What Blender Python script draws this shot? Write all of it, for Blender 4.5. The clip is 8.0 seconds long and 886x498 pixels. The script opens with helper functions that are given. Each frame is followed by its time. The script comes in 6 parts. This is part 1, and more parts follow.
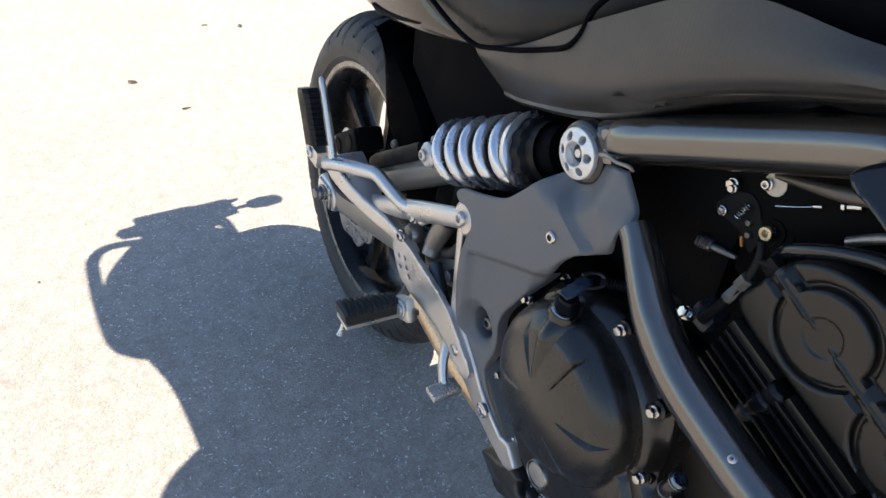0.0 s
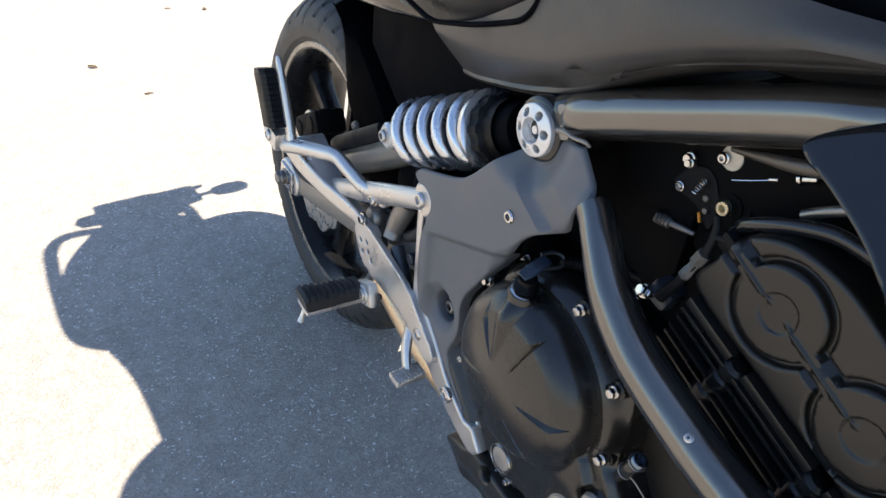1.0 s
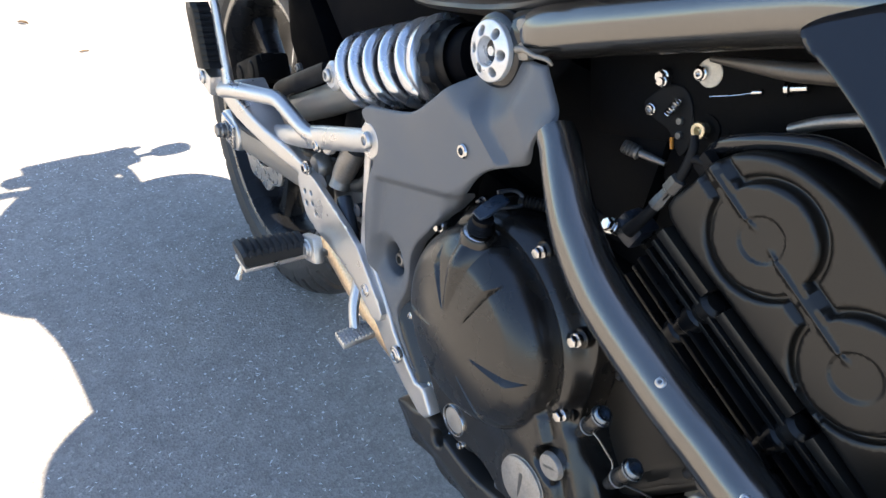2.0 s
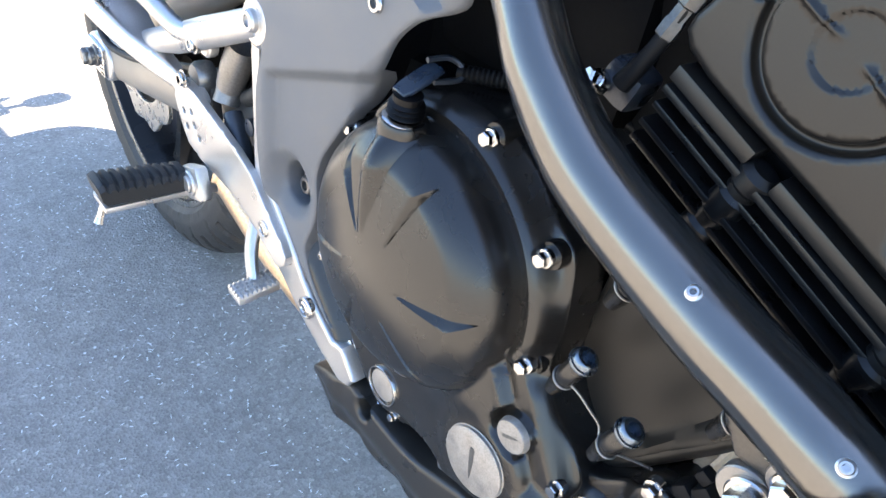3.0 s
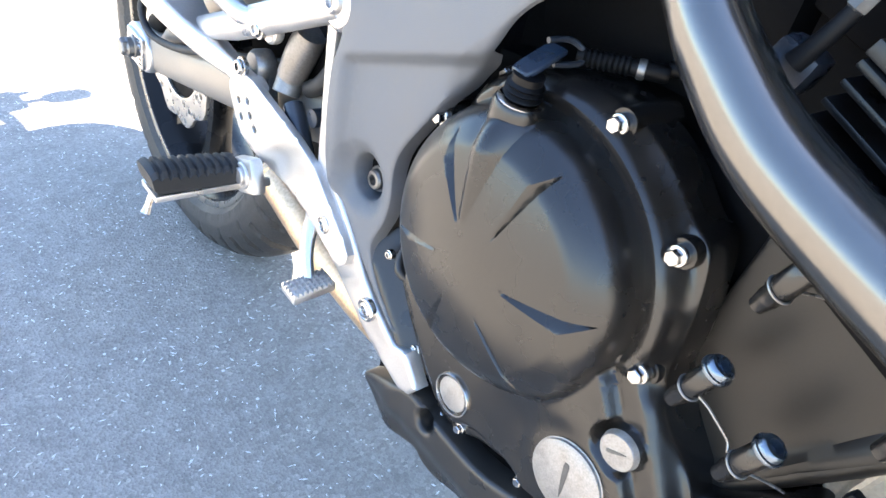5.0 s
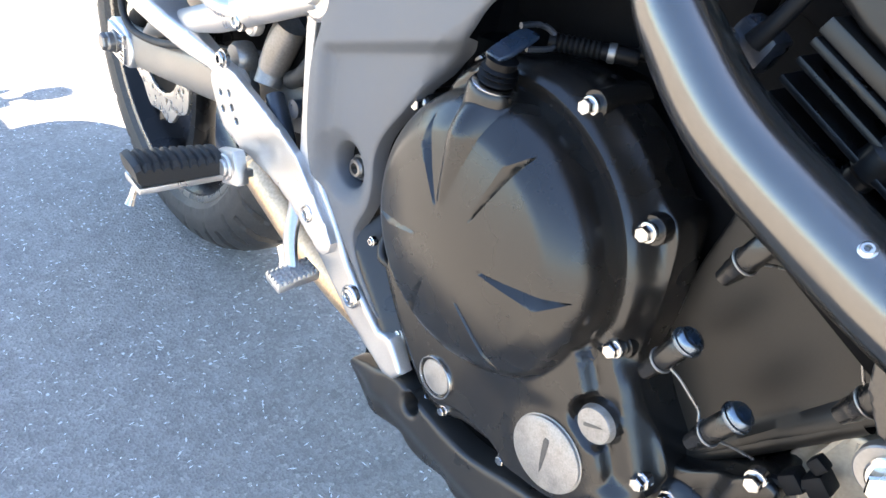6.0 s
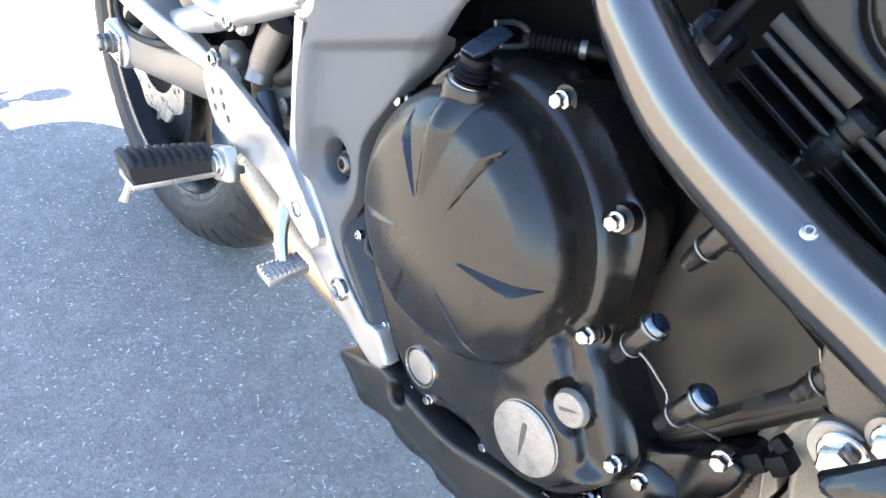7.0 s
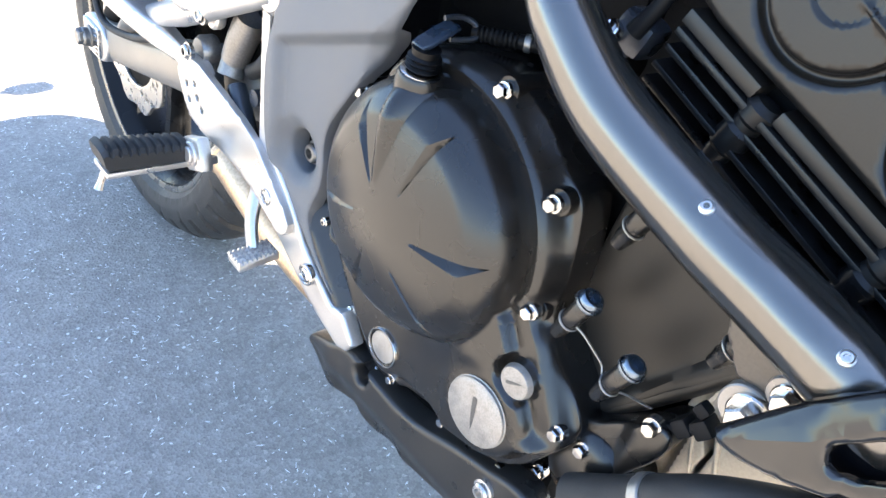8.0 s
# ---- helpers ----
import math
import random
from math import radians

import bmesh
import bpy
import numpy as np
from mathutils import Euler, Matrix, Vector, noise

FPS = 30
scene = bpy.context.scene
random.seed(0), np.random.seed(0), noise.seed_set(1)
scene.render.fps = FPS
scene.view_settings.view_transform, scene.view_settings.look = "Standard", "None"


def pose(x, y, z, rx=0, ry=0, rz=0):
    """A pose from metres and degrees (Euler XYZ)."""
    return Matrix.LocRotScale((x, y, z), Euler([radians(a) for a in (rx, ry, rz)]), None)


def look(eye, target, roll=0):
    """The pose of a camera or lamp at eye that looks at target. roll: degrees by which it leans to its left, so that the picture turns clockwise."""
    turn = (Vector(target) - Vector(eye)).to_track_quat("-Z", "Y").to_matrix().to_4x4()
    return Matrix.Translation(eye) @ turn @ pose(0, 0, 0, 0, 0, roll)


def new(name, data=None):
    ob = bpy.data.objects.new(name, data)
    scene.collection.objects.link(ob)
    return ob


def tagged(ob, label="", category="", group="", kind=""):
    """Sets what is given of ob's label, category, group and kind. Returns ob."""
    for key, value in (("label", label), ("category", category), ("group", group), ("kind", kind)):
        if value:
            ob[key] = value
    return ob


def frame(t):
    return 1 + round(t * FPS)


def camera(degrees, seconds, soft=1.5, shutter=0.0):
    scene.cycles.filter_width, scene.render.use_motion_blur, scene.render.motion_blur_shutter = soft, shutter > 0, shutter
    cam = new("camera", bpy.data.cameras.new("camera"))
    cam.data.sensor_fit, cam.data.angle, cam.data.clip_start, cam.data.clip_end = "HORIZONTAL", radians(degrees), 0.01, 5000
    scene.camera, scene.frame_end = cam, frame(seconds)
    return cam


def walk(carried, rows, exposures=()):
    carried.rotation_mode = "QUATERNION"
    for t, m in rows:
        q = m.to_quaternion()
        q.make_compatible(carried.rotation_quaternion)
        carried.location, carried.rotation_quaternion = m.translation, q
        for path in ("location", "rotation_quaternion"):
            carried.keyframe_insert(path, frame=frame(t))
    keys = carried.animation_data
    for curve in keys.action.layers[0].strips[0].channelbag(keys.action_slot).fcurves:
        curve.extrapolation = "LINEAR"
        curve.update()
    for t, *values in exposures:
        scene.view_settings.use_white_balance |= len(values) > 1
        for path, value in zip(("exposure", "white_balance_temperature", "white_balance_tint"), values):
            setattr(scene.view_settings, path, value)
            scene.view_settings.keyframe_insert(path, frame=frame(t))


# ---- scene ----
cam = camera(66.6, 8.0)
PATH = [
    (0, (1.024, -0.428, 0.939), (-0.402, 0.366, -0.217), 0.2),
    (0.5, (1.021, -0.41, 0.93), (-0.373, 0.413, -0.245), 0.3),
    (1, (1.024, -0.407, 0.925), (-0.348, 0.436, -0.262), 0.9),
    (1.5, (1.02, -0.4, 0.914), (-0.323, 0.478, -0.279), 1.6),
    (1.7, (1.017, -0.397, 0.897), (-0.302, 0.499, -0.31), 2.8),
    (2.8, (0.955, -0.326, 0.759), (-0.191, 0.678, -0.536), 4.1),
    (3, (0.942, -0.319, 0.733), (-0.18, 0.739, -0.539), 6.0),
    (3.5, (0.935, -0.329, 0.699), (-0.108, 0.799, -0.581), 9.6),
    (4, (0.918, -0.34, 0.697), (-0.162, 0.788, -0.553), 9.1),
    (4.5, (0.895, -0.355, 0.696), (-0.228, 0.761, -0.528), 8.9),
    (4.7, (0.893, -0.357, 0.695), (-0.254, 0.74, -0.523), 8.8),
    (5.8, (0.9, -0.361, 0.695), (-0.215, 0.763, -0.527), 8.5),
    (6, (0.906, -0.362, 0.695), (-0.208, 0.763, -0.528), 8.6),
    (6.5, (0.916, -0.359, 0.698), (-0.199, 0.763, -0.526), 8.2),
    (7, (0.925, -0.361, 0.7), (-0.193, 0.759, -0.522), 8.2),
    (7.5, (0.941, -0.361, 0.702), (-0.175, 0.762, -0.52), 8.5),
    (8, (0.958, -0.361, 0.709), (-0.138, 0.783, -0.512), 9.1),
]
EXPOSURES = [(0.0, 1.65), (0.5, 1.70), (1.0, 1.80), (1.7, 2.05), (2.8, 2.95), (3.5, 3.30), (4.7, 3.48), (5.8, 3.20), (6.2, 3.22), (6.6, 3.35), (7.2, 3.36), (8.0, 3.30)]
walk(cam, [(t, look(eye, target, roll)) for t, eye, target, roll in PATH], exposures=EXPOSURES)

# ---- daylight ----
SUN_WAY = Vector((0.37, 0.50, 1.0)).normalized()
world = bpy.data.worlds.new("sky")
scene.world = world
world.use_nodes = True
sky = world.node_tree.nodes.new("ShaderNodeTexSky")
sky.sky_type, sky.sun_disc = "NISHITA", False
sky.air_density, sky.dust_density, sky.ozone_density = 1.0, 0.5, 1.8
sky.sun_elevation, sky.sun_rotation = math.asin(SUN_WAY.z), math.atan2(SUN_WAY.x, SUN_WAY.y)
background = world.node_tree.nodes["Background"]
background.inputs["Strength"].default_value = 0.094
world.node_tree.links.new(sky.outputs["Color"], background.inputs["Color"])
sun = new("sun", bpy.data.lights.new("sun", "SUN"))
sun.data.energy, sun.data.angle, sun.data.color = 5.0, radians(0.55), (1.0, 0.90, 0.75)
sun.matrix_world = look(SUN_WAY * 20, (0, 0, 0))


# ---- materials ----
def material(name, color, rough=0.5, metal=0.0, vary=0.15, scale=30.0, fine=400.0, bump=0.1, spec=0.5, coat=0.0, rough_vary=0.12, tint=None):
    """A worn surface: two scales of colour and gloss variation and a fine relief."""
    m = bpy.data.materials.new(name)
    m.use_nodes = True
    nt = m.node_tree
    b = nt.nodes["Principled BSDF"]
    add, link = nt.nodes.new, nt.links.new
    at = add("ShaderNodeTexCoord")
    coarse, grain = add("ShaderNodeTexNoise"), add("ShaderNodeTexNoise")
    coarse.inputs["Scale"].default_value, coarse.inputs["Detail"].default_value = scale, 5
    grain.inputs["Scale"].default_value, grain.inputs["Detail"].default_value = fine, 3
    link(at.outputs["Object"], coarse.inputs["Vector"])
    link(at.outputs["Object"], grain.inputs["Vector"])
    mixed = add("ShaderNodeMath")
    mixed.operation = "ADD"
    link(coarse.outputs["Fac"], mixed.inputs[0])
    link(grain.outputs["Fac"], mixed.inputs[1])
    ramp = add("ShaderNodeMapRange")
    ramp.inputs["From Min"].default_value, ramp.inputs["From Max"].default_value = 0.6, 1.4
    link(mixed.outputs[0], ramp.inputs["Value"])
    mix = add("ShaderNodeMix")
    mix.data_type = "RGBA"
    dark = [c * (1 - vary) for c in color]
    light = [min(1, c * (1 + vary)) for c in (tint or color)]
    mix.inputs["A"].default_value, mix.inputs["B"].default_value = (*dark, 1), (*light, 1)
    link(ramp.outputs["Result"], mix.inputs["Factor"])
    link(mix.outputs["Result"], b.inputs["Base Color"])
    gloss = add("ShaderNodeMapRange")
    gloss.inputs["From Min"].default_value, gloss.inputs["From Max"].default_value = 0.3, 0.7
    gloss.inputs["To Min"].default_value, gloss.inputs["To Max"].default_value = max(0.02, rough - rough_vary), min(1, rough + rough_vary)
    link(coarse.outputs["Fac"], gloss.inputs["Value"])
    link(gloss.outputs["Result"], b.inputs["Roughness"])
    relief = add("ShaderNodeBump")
    relief.inputs["Strength"].default_value, relief.inputs["Distance"].default_value = bump, 0.0006
    link(grain.outputs["Fac"], relief.inputs["Height"])
    link(relief.outputs["Normal"], b.inputs["Normal"])
    b.inputs["Metallic"].default_value = metal
    b.inputs["Specular IOR Level"].default_value = spec
    b.inputs["Coat Weight"].default_value = coat
    b.inputs["Coat Roughness"].default_value = 0.15
    return m


BLACK_CASE = material("satin_black_engine_paint", (0.0095, 0.0084, 0.0075), 0.27, 0.0, 0.2, 25, 900, 0.04, 0.56, 0.0, 0.03)
BLACK_GLOSS = material("gloss_black_paint", (0.012, 0.012, 0.013), 0.14, 0.0, 0.2, 15, 300, 0.03, 0.5, 0.0, 0.04)
BLACK_PLASTIC = material("black_plastic", (0.008, 0.008, 0.0088), 0.5, 0.0, 0.25, 30, 1200, 0.25, 0.12)
# near black, so that gaps between parts look deeply shaded
BLACK_DULL = material("dull_black_part", (0.004, 0.004, 0.0044), 0.65, 0.0, 0.3, 30, 500, 0.2, 0.06)
# neutral grey with a faint blue cast that stands for sky light
GREY_PLASTIC = material("charcoal_grained_plastic", (0.100, 0.104, 0.112), 0.5, 0.0, 0.12, 18, 1500, 0.35)
COWL_GREY = material("dark_grey_textured_cowl", (0.032, 0.030, 0.029), 0.42, 0.0, 0.15, 20, 420, 0.16)
dots = COWL_GREY.node_tree.nodes.new("ShaderNodeTexVoronoi")
dots.inputs["Scale"].default_value, dots.inputs["Randomness"].default_value = 260.0, 0.12
COWL_GREY.node_tree.links.new(next(n for n in COWL_GREY.node_tree.nodes if n.type == "TEX_COORD").outputs["Object"], dots.inputs["Vector"])
COWL_GREY.node_tree.links.new(dots.outputs["Distance"], next(n for n in COWL_GREY.node_tree.nodes if n.type == "BUMP").inputs["Height"])
TUBE_PAINT = material("gunmetal_frame_paint", (0.142, 0.136, 0.128), 0.21, 0.92, 0.12, 20, 700, 0.04, 0.5, 0.3, 0.05)
ALLOY = material("cast_silver_alloy", (0.55, 0.53, 0.51), 0.36, 0.85, 0.10, 30, 700, 0.08)
CHROME = material("bright_zinc_steel", (0.52, 0.51, 0.50), 0.18, 1.0, 0.08, 60, 500, 0.04)
# browner than the engine black, rougher and with weaker reflections
CRANK_BLACK = material("black_crankcase_wall", (0.0100, 0.0082, 0.0066), 0.40, 0.0, 0.2, 20, 700, 0.03, 0.36, 0.0, 0.05)
STUD_HEAD = material("blue_black_zinc", (0.15, 0.18, 0.22), 0.26, 0.90, 0.15, 60, 500, 0.05)
STEEL_DARK = material("dark_steel", (0.22, 0.21, 0.20), 0.4, 0.8, 0.25, 40, 500, 0.1)
PLUG_ALLOY = material("worn_aluminium_plug", (0.30, 0.272, 0.242), 0.45, 0.40, 0.30, 150, 900, 0.15)
SPRING_GREY = material("silver_grey_spring_paint", (0.56, 0.57, 0.60), 0.24, 0.88, 0.08, 30, 600, 0.04, 0.5, 0.3)
SWING_GREY = material("bronze_grey_swingarm_paint", (0.24, 0.212, 0.180), 0.42, 0.35, 0.14, 20, 800, 0.08)
RUBBER = material("black_rubber", (0.013, 0.013, 0.0135), 0.62, 0.0, 0.25, 40, 700, 0.25)
TYRE_RUBBER = material("dusty_tyre_rubber", (0.016, 0.0158, 0.016), 0.58, 0.0, 0.35, 14, 350, 0.35, tint=(0.036, 0.033, 0.030))
RIM_BLACK = material("black_rim_paint", (0.006, 0.006, 0.0065), 0.26, 0.0, 0.2, 20, 300, 0.03, 0.18, 0.0)
RIM_LIP = material("machined_rim_lip", (0.26, 0.24, 0.21), 0.3, 0.8, 0.15, 40, 500, 0.05)
DISC_STEEL = material("brake_disc_steel", (0.45, 0.425, 0.39), 0.32, 0.9, 0.12, 80, 600, 0.05)
# the tan of the reflected ground is put into the steel's colour
EXHAUST_TAN = material("exhaust_steel_ground_tinted", (0.52, 0.34, 0.20), 0.36, 0.7, 0.25, 12, 300, 0.05, tint=(0.62, 0.46, 0.30))
RAW_CAST = material("raw_cast_aluminium", (0.52, 0.47, 0.40), 0.5, 0.45, 0.2, 50, 400, 0.4)
BLUE_STEEL = material("dark_blue_black_lever_paint", (0.035, 0.040, 0.050), 0.33, 0.3, 0.25, 60, 900, 0.15)
TAIL_PAINT = material("dark_metallic_tail_paint", (0.044, 0.039, 0.034), 0.24, 0.85, 0.12, 20, 900, 0.04, 0.5, 0.5, 0.05)
LAMP_AMBER = material("amber_lamp_lens", (0.55, 0.20, 0.03), 0.15, 0.0, 0.1, 30, 200, 0.05)
SEAT_VINYL = material("dark_seat_vinyl", (0.008, 0.0085, 0.010), 0.38, 0.0, 0.12, 20, 1500, 0.25, 0.24)
CAP_ALLOY = material("pale_machined_alloy", (0.62, 0.61, 0.60), 0.36, 0.55, 0.10, 60, 700, 0.06)
CREAM_CAST = material("cream_cast_metal", (0.40, 0.345, 0.27), 0.45, 0.3, 0.18, 50, 500, 0.3)
# the blue of the reflected sky is put into this dark colour
LEVER_SKY_TINT = material("flaked_dark_paint_sky_tinted", (0.012, 0.020, 0.034), 0.30, 0.0, 0.5, 90, 900, 0.2, 0.5)
GOLD_NUT = material("pale_gold_zinc", (0.62, 0.54, 0.38), 0.22, 0.9, 0.12, 60, 500, 0.05)
DEEP_BLACK = material("deep_black_plastic", (0.0034, 0.0036, 0.0048), 0.55, 0.0, 0.25, 30, 1200, 0.2, 0.015)
BELLY_GREY = material("dark_grey_belly_plastic", (0.020, 0.0185, 0.017), 0.36, 0.0, 0.2, 25, 900, 0.15, 0.5)
MOUNT_PAINT = material("gunmetal_plate_paint", (0.085, 0.076, 0.067), 0.35, 0.5, 0.15, 25, 700, 0.06)
CAM_BLACK = material("satin_black_cam_paint", (0.0085, 0.0076, 0.0068), 0.34, 0.0, 0.2, 25, 900, 0.08, 0.42, 0.0, 0.05)
FIN_BLACK = material("black_fin_paint", (0.0048, 0.0047, 0.005), 0.34, 0.0, 0.3, 60, 500, 0.15, 0.34)
# grey of a worn nut, also painted shade for the plug slots
NUT_AND_SLOT_SHADE = material("worn_nut_and_slot_shade_grey", (0.10, 0.098, 0.095), 0.4, 0.6, 0.25, 60, 500, 0.1)
# about a third as bright as the other black rubber
BOOT_RUBBER = material("darker_black_rubber", (0.0045, 0.0045, 0.005), 0.45, 0.0, 0.25, 40, 700, 0.2, 0.16)
WIRE_STEEL = material("dull_wire_steel", (0.26, 0.25, 0.24), 0.35, 0.7, 0.15, 60, 500, 0.05)
GOLD_WIRE = material("brass_coloured_fitting", (0.60, 0.42, 0.16), 0.3, 0.9, 0.1, 60, 500, 0.05)


def asphalt():
    m = bpy.data.materials.new("asphalt")
    m.use_nodes = True
    nt = m.node_tree
    b = nt.nodes["Principled BSDF"]
    add, link = nt.nodes.new, nt.links.new
    at = add("ShaderNodeTexCoord")

    def noise_at(scale, detail):
        n = add("ShaderNodeTexNoise")
        n.inputs["Scale"].default_value, n.inputs["Detail"].default_value = scale, detail
        link(at.outputs["Object"], n.inputs["Vector"])
        return n

    stain, mid, grain = noise_at(2.2, 6), noise_at(26, 5), noise_at(420, 4)
    chips, stones = add("ShaderNodeTexVoronoi"), add("ShaderNodeTexVoronoi")
    chips.inputs["Scale"].default_value, stones.inputs["Scale"].default_value = 62, 230
    for v in (chips, stones):
        link(at.outputs["Object"], v.inputs["Vector"])

    def ramp(socket, *stops):
        r = add("ShaderNodeValToRGB")
        while len(r.color_ramp.elements) < len(stops):
            r.color_ramp.elements.new(0.5)
        for e, (p, c) in zip(r.color_ramp.elements, stops):
            e.position, e.color = p, (*c, 1)
        link(socket, r.inputs["Fac"])
        return r

    def mixed(kind, factor, a, c):
        x = add("ShaderNodeMix")
        x.data_type, x.blend_type = "RGBA", kind
        if isinstance(factor, float):
            x.inputs["Factor"].default_value = factor
        else:
            link(factor, x.inputs["Factor"])
        link(a, x.inputs["A"])
        link(c, x.inputs["B"])
        return x.outputs["Result"]

    base = ramp(stain.outputs["Fac"], (0.3, (0.280, 0.256, 0.230)), (0.55, (0.307, 0.280, 0.252)), (0.75, (0.326, 0.292, 0.252)))
    tone = ramp(mid.outputs["Fac"], (0.3, (0.86, 0.86, 0.86)), (0.7, (1.06, 1.06, 1.06)))
    grit = ramp(grain.outputs["Fac"], (0.3, (0.84, 0.84, 0.84)), (0.68, (1.10, 1.10, 1.10)))
    stone = ramp(stones.outputs["Color"], (0.2, (0.82, 0.82, 0.82)), (0.85, (1.10, 1.10, 1.10)), (0.97, (1.5, 1.48, 1.45)))
    color = mixed("MULTIPLY", 1.0, base.outputs["Color"], tone.outputs["Color"])
    color = mixed("MULTIPLY", 1.0, color, grit.outputs["Color"])
    color = mixed("MULTIPLY", 1.0, color, stone.outputs["Color"])
    pale = ramp(chips.outputs["Distance"], (0.10, (1, 1, 1)), (0.17, (0, 0, 0)))
    pick = ramp(chips.outputs["Color"], (0.74, (0, 0, 0)), (0.80, (1, 1, 1)))
    both = mixed("MULTIPLY", 1.0, pale.outputs["Color"], pick.outputs["Color"])
    white = add("ShaderNodeRGB")
    white.outputs[0].default_value = (0.62, 0.61, 0.59, 1)
    color = mixed("MIX", both, color, white.outputs[0])
    link(color, b.inputs["Base Color"])
    b.inputs["Roughness"].default_value = 0.85
    b.inputs["Specular IOR Level"].default_value = 0.3
    height = add("ShaderNodeMath")
    height.operation = "ADD"
    link(stones.outputs["Distance"], height.inputs[0])
    link(grain.outputs["Fac"], height.inputs[1])
    bump = add("ShaderNodeBump")
    bump.inputs["Strength"].default_value, bump.inputs["Distance"].default_value = 0.6, 0.003
    link(height.outputs[0], bump.inputs["Height"])
    link(bump.outputs["Normal"], b.inputs["Normal"])
    return m


ASPHALT = asphalt()


# ---- mesh tools ----
def part(name, bm, mat, parent=None, label="", sharp=38):
    """One mesh object out of a bmesh, under a thing or a part."""
    me = bpy.data.meshes.new(name)
    bm.to_mesh(me)
    bm.free()
    me.polygons.foreach_set("use_smooth", [True] * len(me.polygons))
    me.set_sharp_from_angle(angle=radians(sharp))
    me.materials.append(mat)
    ob = new(name, me)
    if parent is not None:
        ob.parent = parent
    if label:
        ob["label"] = label
    return ob


def spline(points, count, closed=False):
    """A smooth line through the points."""
    pts = [Vector(p) for p in points]
    n, out = len(pts), []
    for i in range(n if closed else n - 1):
        if closed:
            a, b, c, d = (pts[(i + k) % n] for k in (-1, 0, 1, 2))
        else:
            a, b, c, d = pts[max(i - 1, 0)], pts[i], pts[i + 1], pts[min(i + 2, n - 1)]
        for s in range(count):
            t = s / count
            out.append(0.5 * (2 * b + (c - a) * t + (2 * a - 5 * b + 4 * c - d) * t * t + (3 * b - a - 3 * c + d) * t ** 3))
    if not closed:
        out.append(pts[-1])
    return out


def add_grid(bm, rows, wrap=False, ring=False):
    """A skin over rows of points."""
    vs = [[bm.verts.new(p) for p in row] for row in rows]
    m = len(vs)
    for i in range(m if ring else m - 1):
        a, b = vs[i], vs[(i + 1) % m]
        n = len(a)
        for j in range(n if wrap else n - 1):
            bm.faces.new((a[j], a[(j + 1) % n], b[(j + 1) % n], b[j]))
    return vs


def add_tube(bm, points, radius, seg=16, smooth=6, squash=1.0, caps=True):
    """A round (or squashed) bar along a line; radius is one number or one for each point."""
    radii = radius if isinstance(radius, (list, tuple)) else [radius] * len(points)
    line = spline(points, smooth) if smooth > 1 and len(points) > 2 else [Vector(p) for p in points]
    steps = (len(line) - 1) / (len(points) - 1)
    side, rows = None, []
    for i, p in enumerate(line):
        way = (line[min(i + 1, len(line) - 1)] - line[max(i - 1, 0)]).normalized()
        if side is None:
            side = way.cross(Vector((0, 1, 0)) if abs(way.y) < 0.9 else Vector((1, 0, 0))).normalized()
        side = (side - way * side.dot(way)).normalized()
        up = way.cross(side)
        k = i / steps
        r = radii[min(int(k), len(radii) - 1)] * (1 - k % 1) + radii[min(int(k) + 1, len(radii) - 1)] * (k % 1)
        rows.append([p + r * (math.cos(a) * side + squash * math.sin(a) * up) for a in (2 * math.pi * j / seg for j in range(seg))])
    vs = add_grid(bm, rows, wrap=True)
    if caps:
        bm.faces.new(vs[0])
        bm.faces.new(vs[-1][::-1])
    return bm


def add_lathe(bm, origin, axis, profile, seg=32):
    """A turned body: profile of (radius, height along axis)."""
    o, a = Vector(origin), Vector(axis).normalized()
    u = a.orthogonal().normalized()
    w = a.cross(u)
    rows = []
    for r, h in profile:
        r = max(r, 1e-5)
        rows.append([o + a * h + r * (math.cos(t) * u + math.sin(t) * w) for t in (2 * math.pi * k / seg for k in range(seg))])
    vs = add_grid(bm, rows, wrap=True)
    bm.faces.new(vs[0][::-1])
    bm.faces.new(vs[-1])
    bmesh.ops.recalc_face_normals(bm, faces=bm.faces)
    return bm


def add_box(bm, center, size, turn=(0, 0, 0), bevel=0.002):
    m = pose(*center, *turn) @ Matrix.Diagonal((*size, 1))
    made = bmesh.ops.create_cube(bm, size=1, matrix=m)
    if bevel:
        edges = list({e for v in made["verts"] for e in v.link_edges})
        bmesh.ops.bevel(bm, geom=edges, offset=bevel, segments=2, profile=0.6, affect="EDGES")
    return bm


def far_from(points, loops):
    """The distance of each (x, z) from the nearest side of the loops."""
    p = np.array(points)
    best = np.full(len(p), 9.0)
    for loop in loops:
        a = np.array(loop)
        for s, e in zip(a, np.roll(a, -1, 0)):
            d = e - s
            t = np.clip(((p - s) @ d) / max(d @ d, 1e-12), 0, 1)
            best = np.minimum(best, np.hypot(*(p - s - t[:, None] * d).T))
    return best


def inside(points, loop):
    p, a = np.array(points), np.array(loop)
    odd = np.zeros(len(p), bool)
    for (x0, z0), (x1, z1) in zip(a, np.roll(a, -1, 0)):
        with np.errstate(divide="ignore", invalid="ignore"):
            cut = ((z0 > p[:, 1]) != (z1 > p[:, 1])) & (p[:, 0] < (x1 - x0) * (p[:, 1] - z0) / (z1 - z0 + 1e-15) + x0)
        odd ^= cut
    return odd


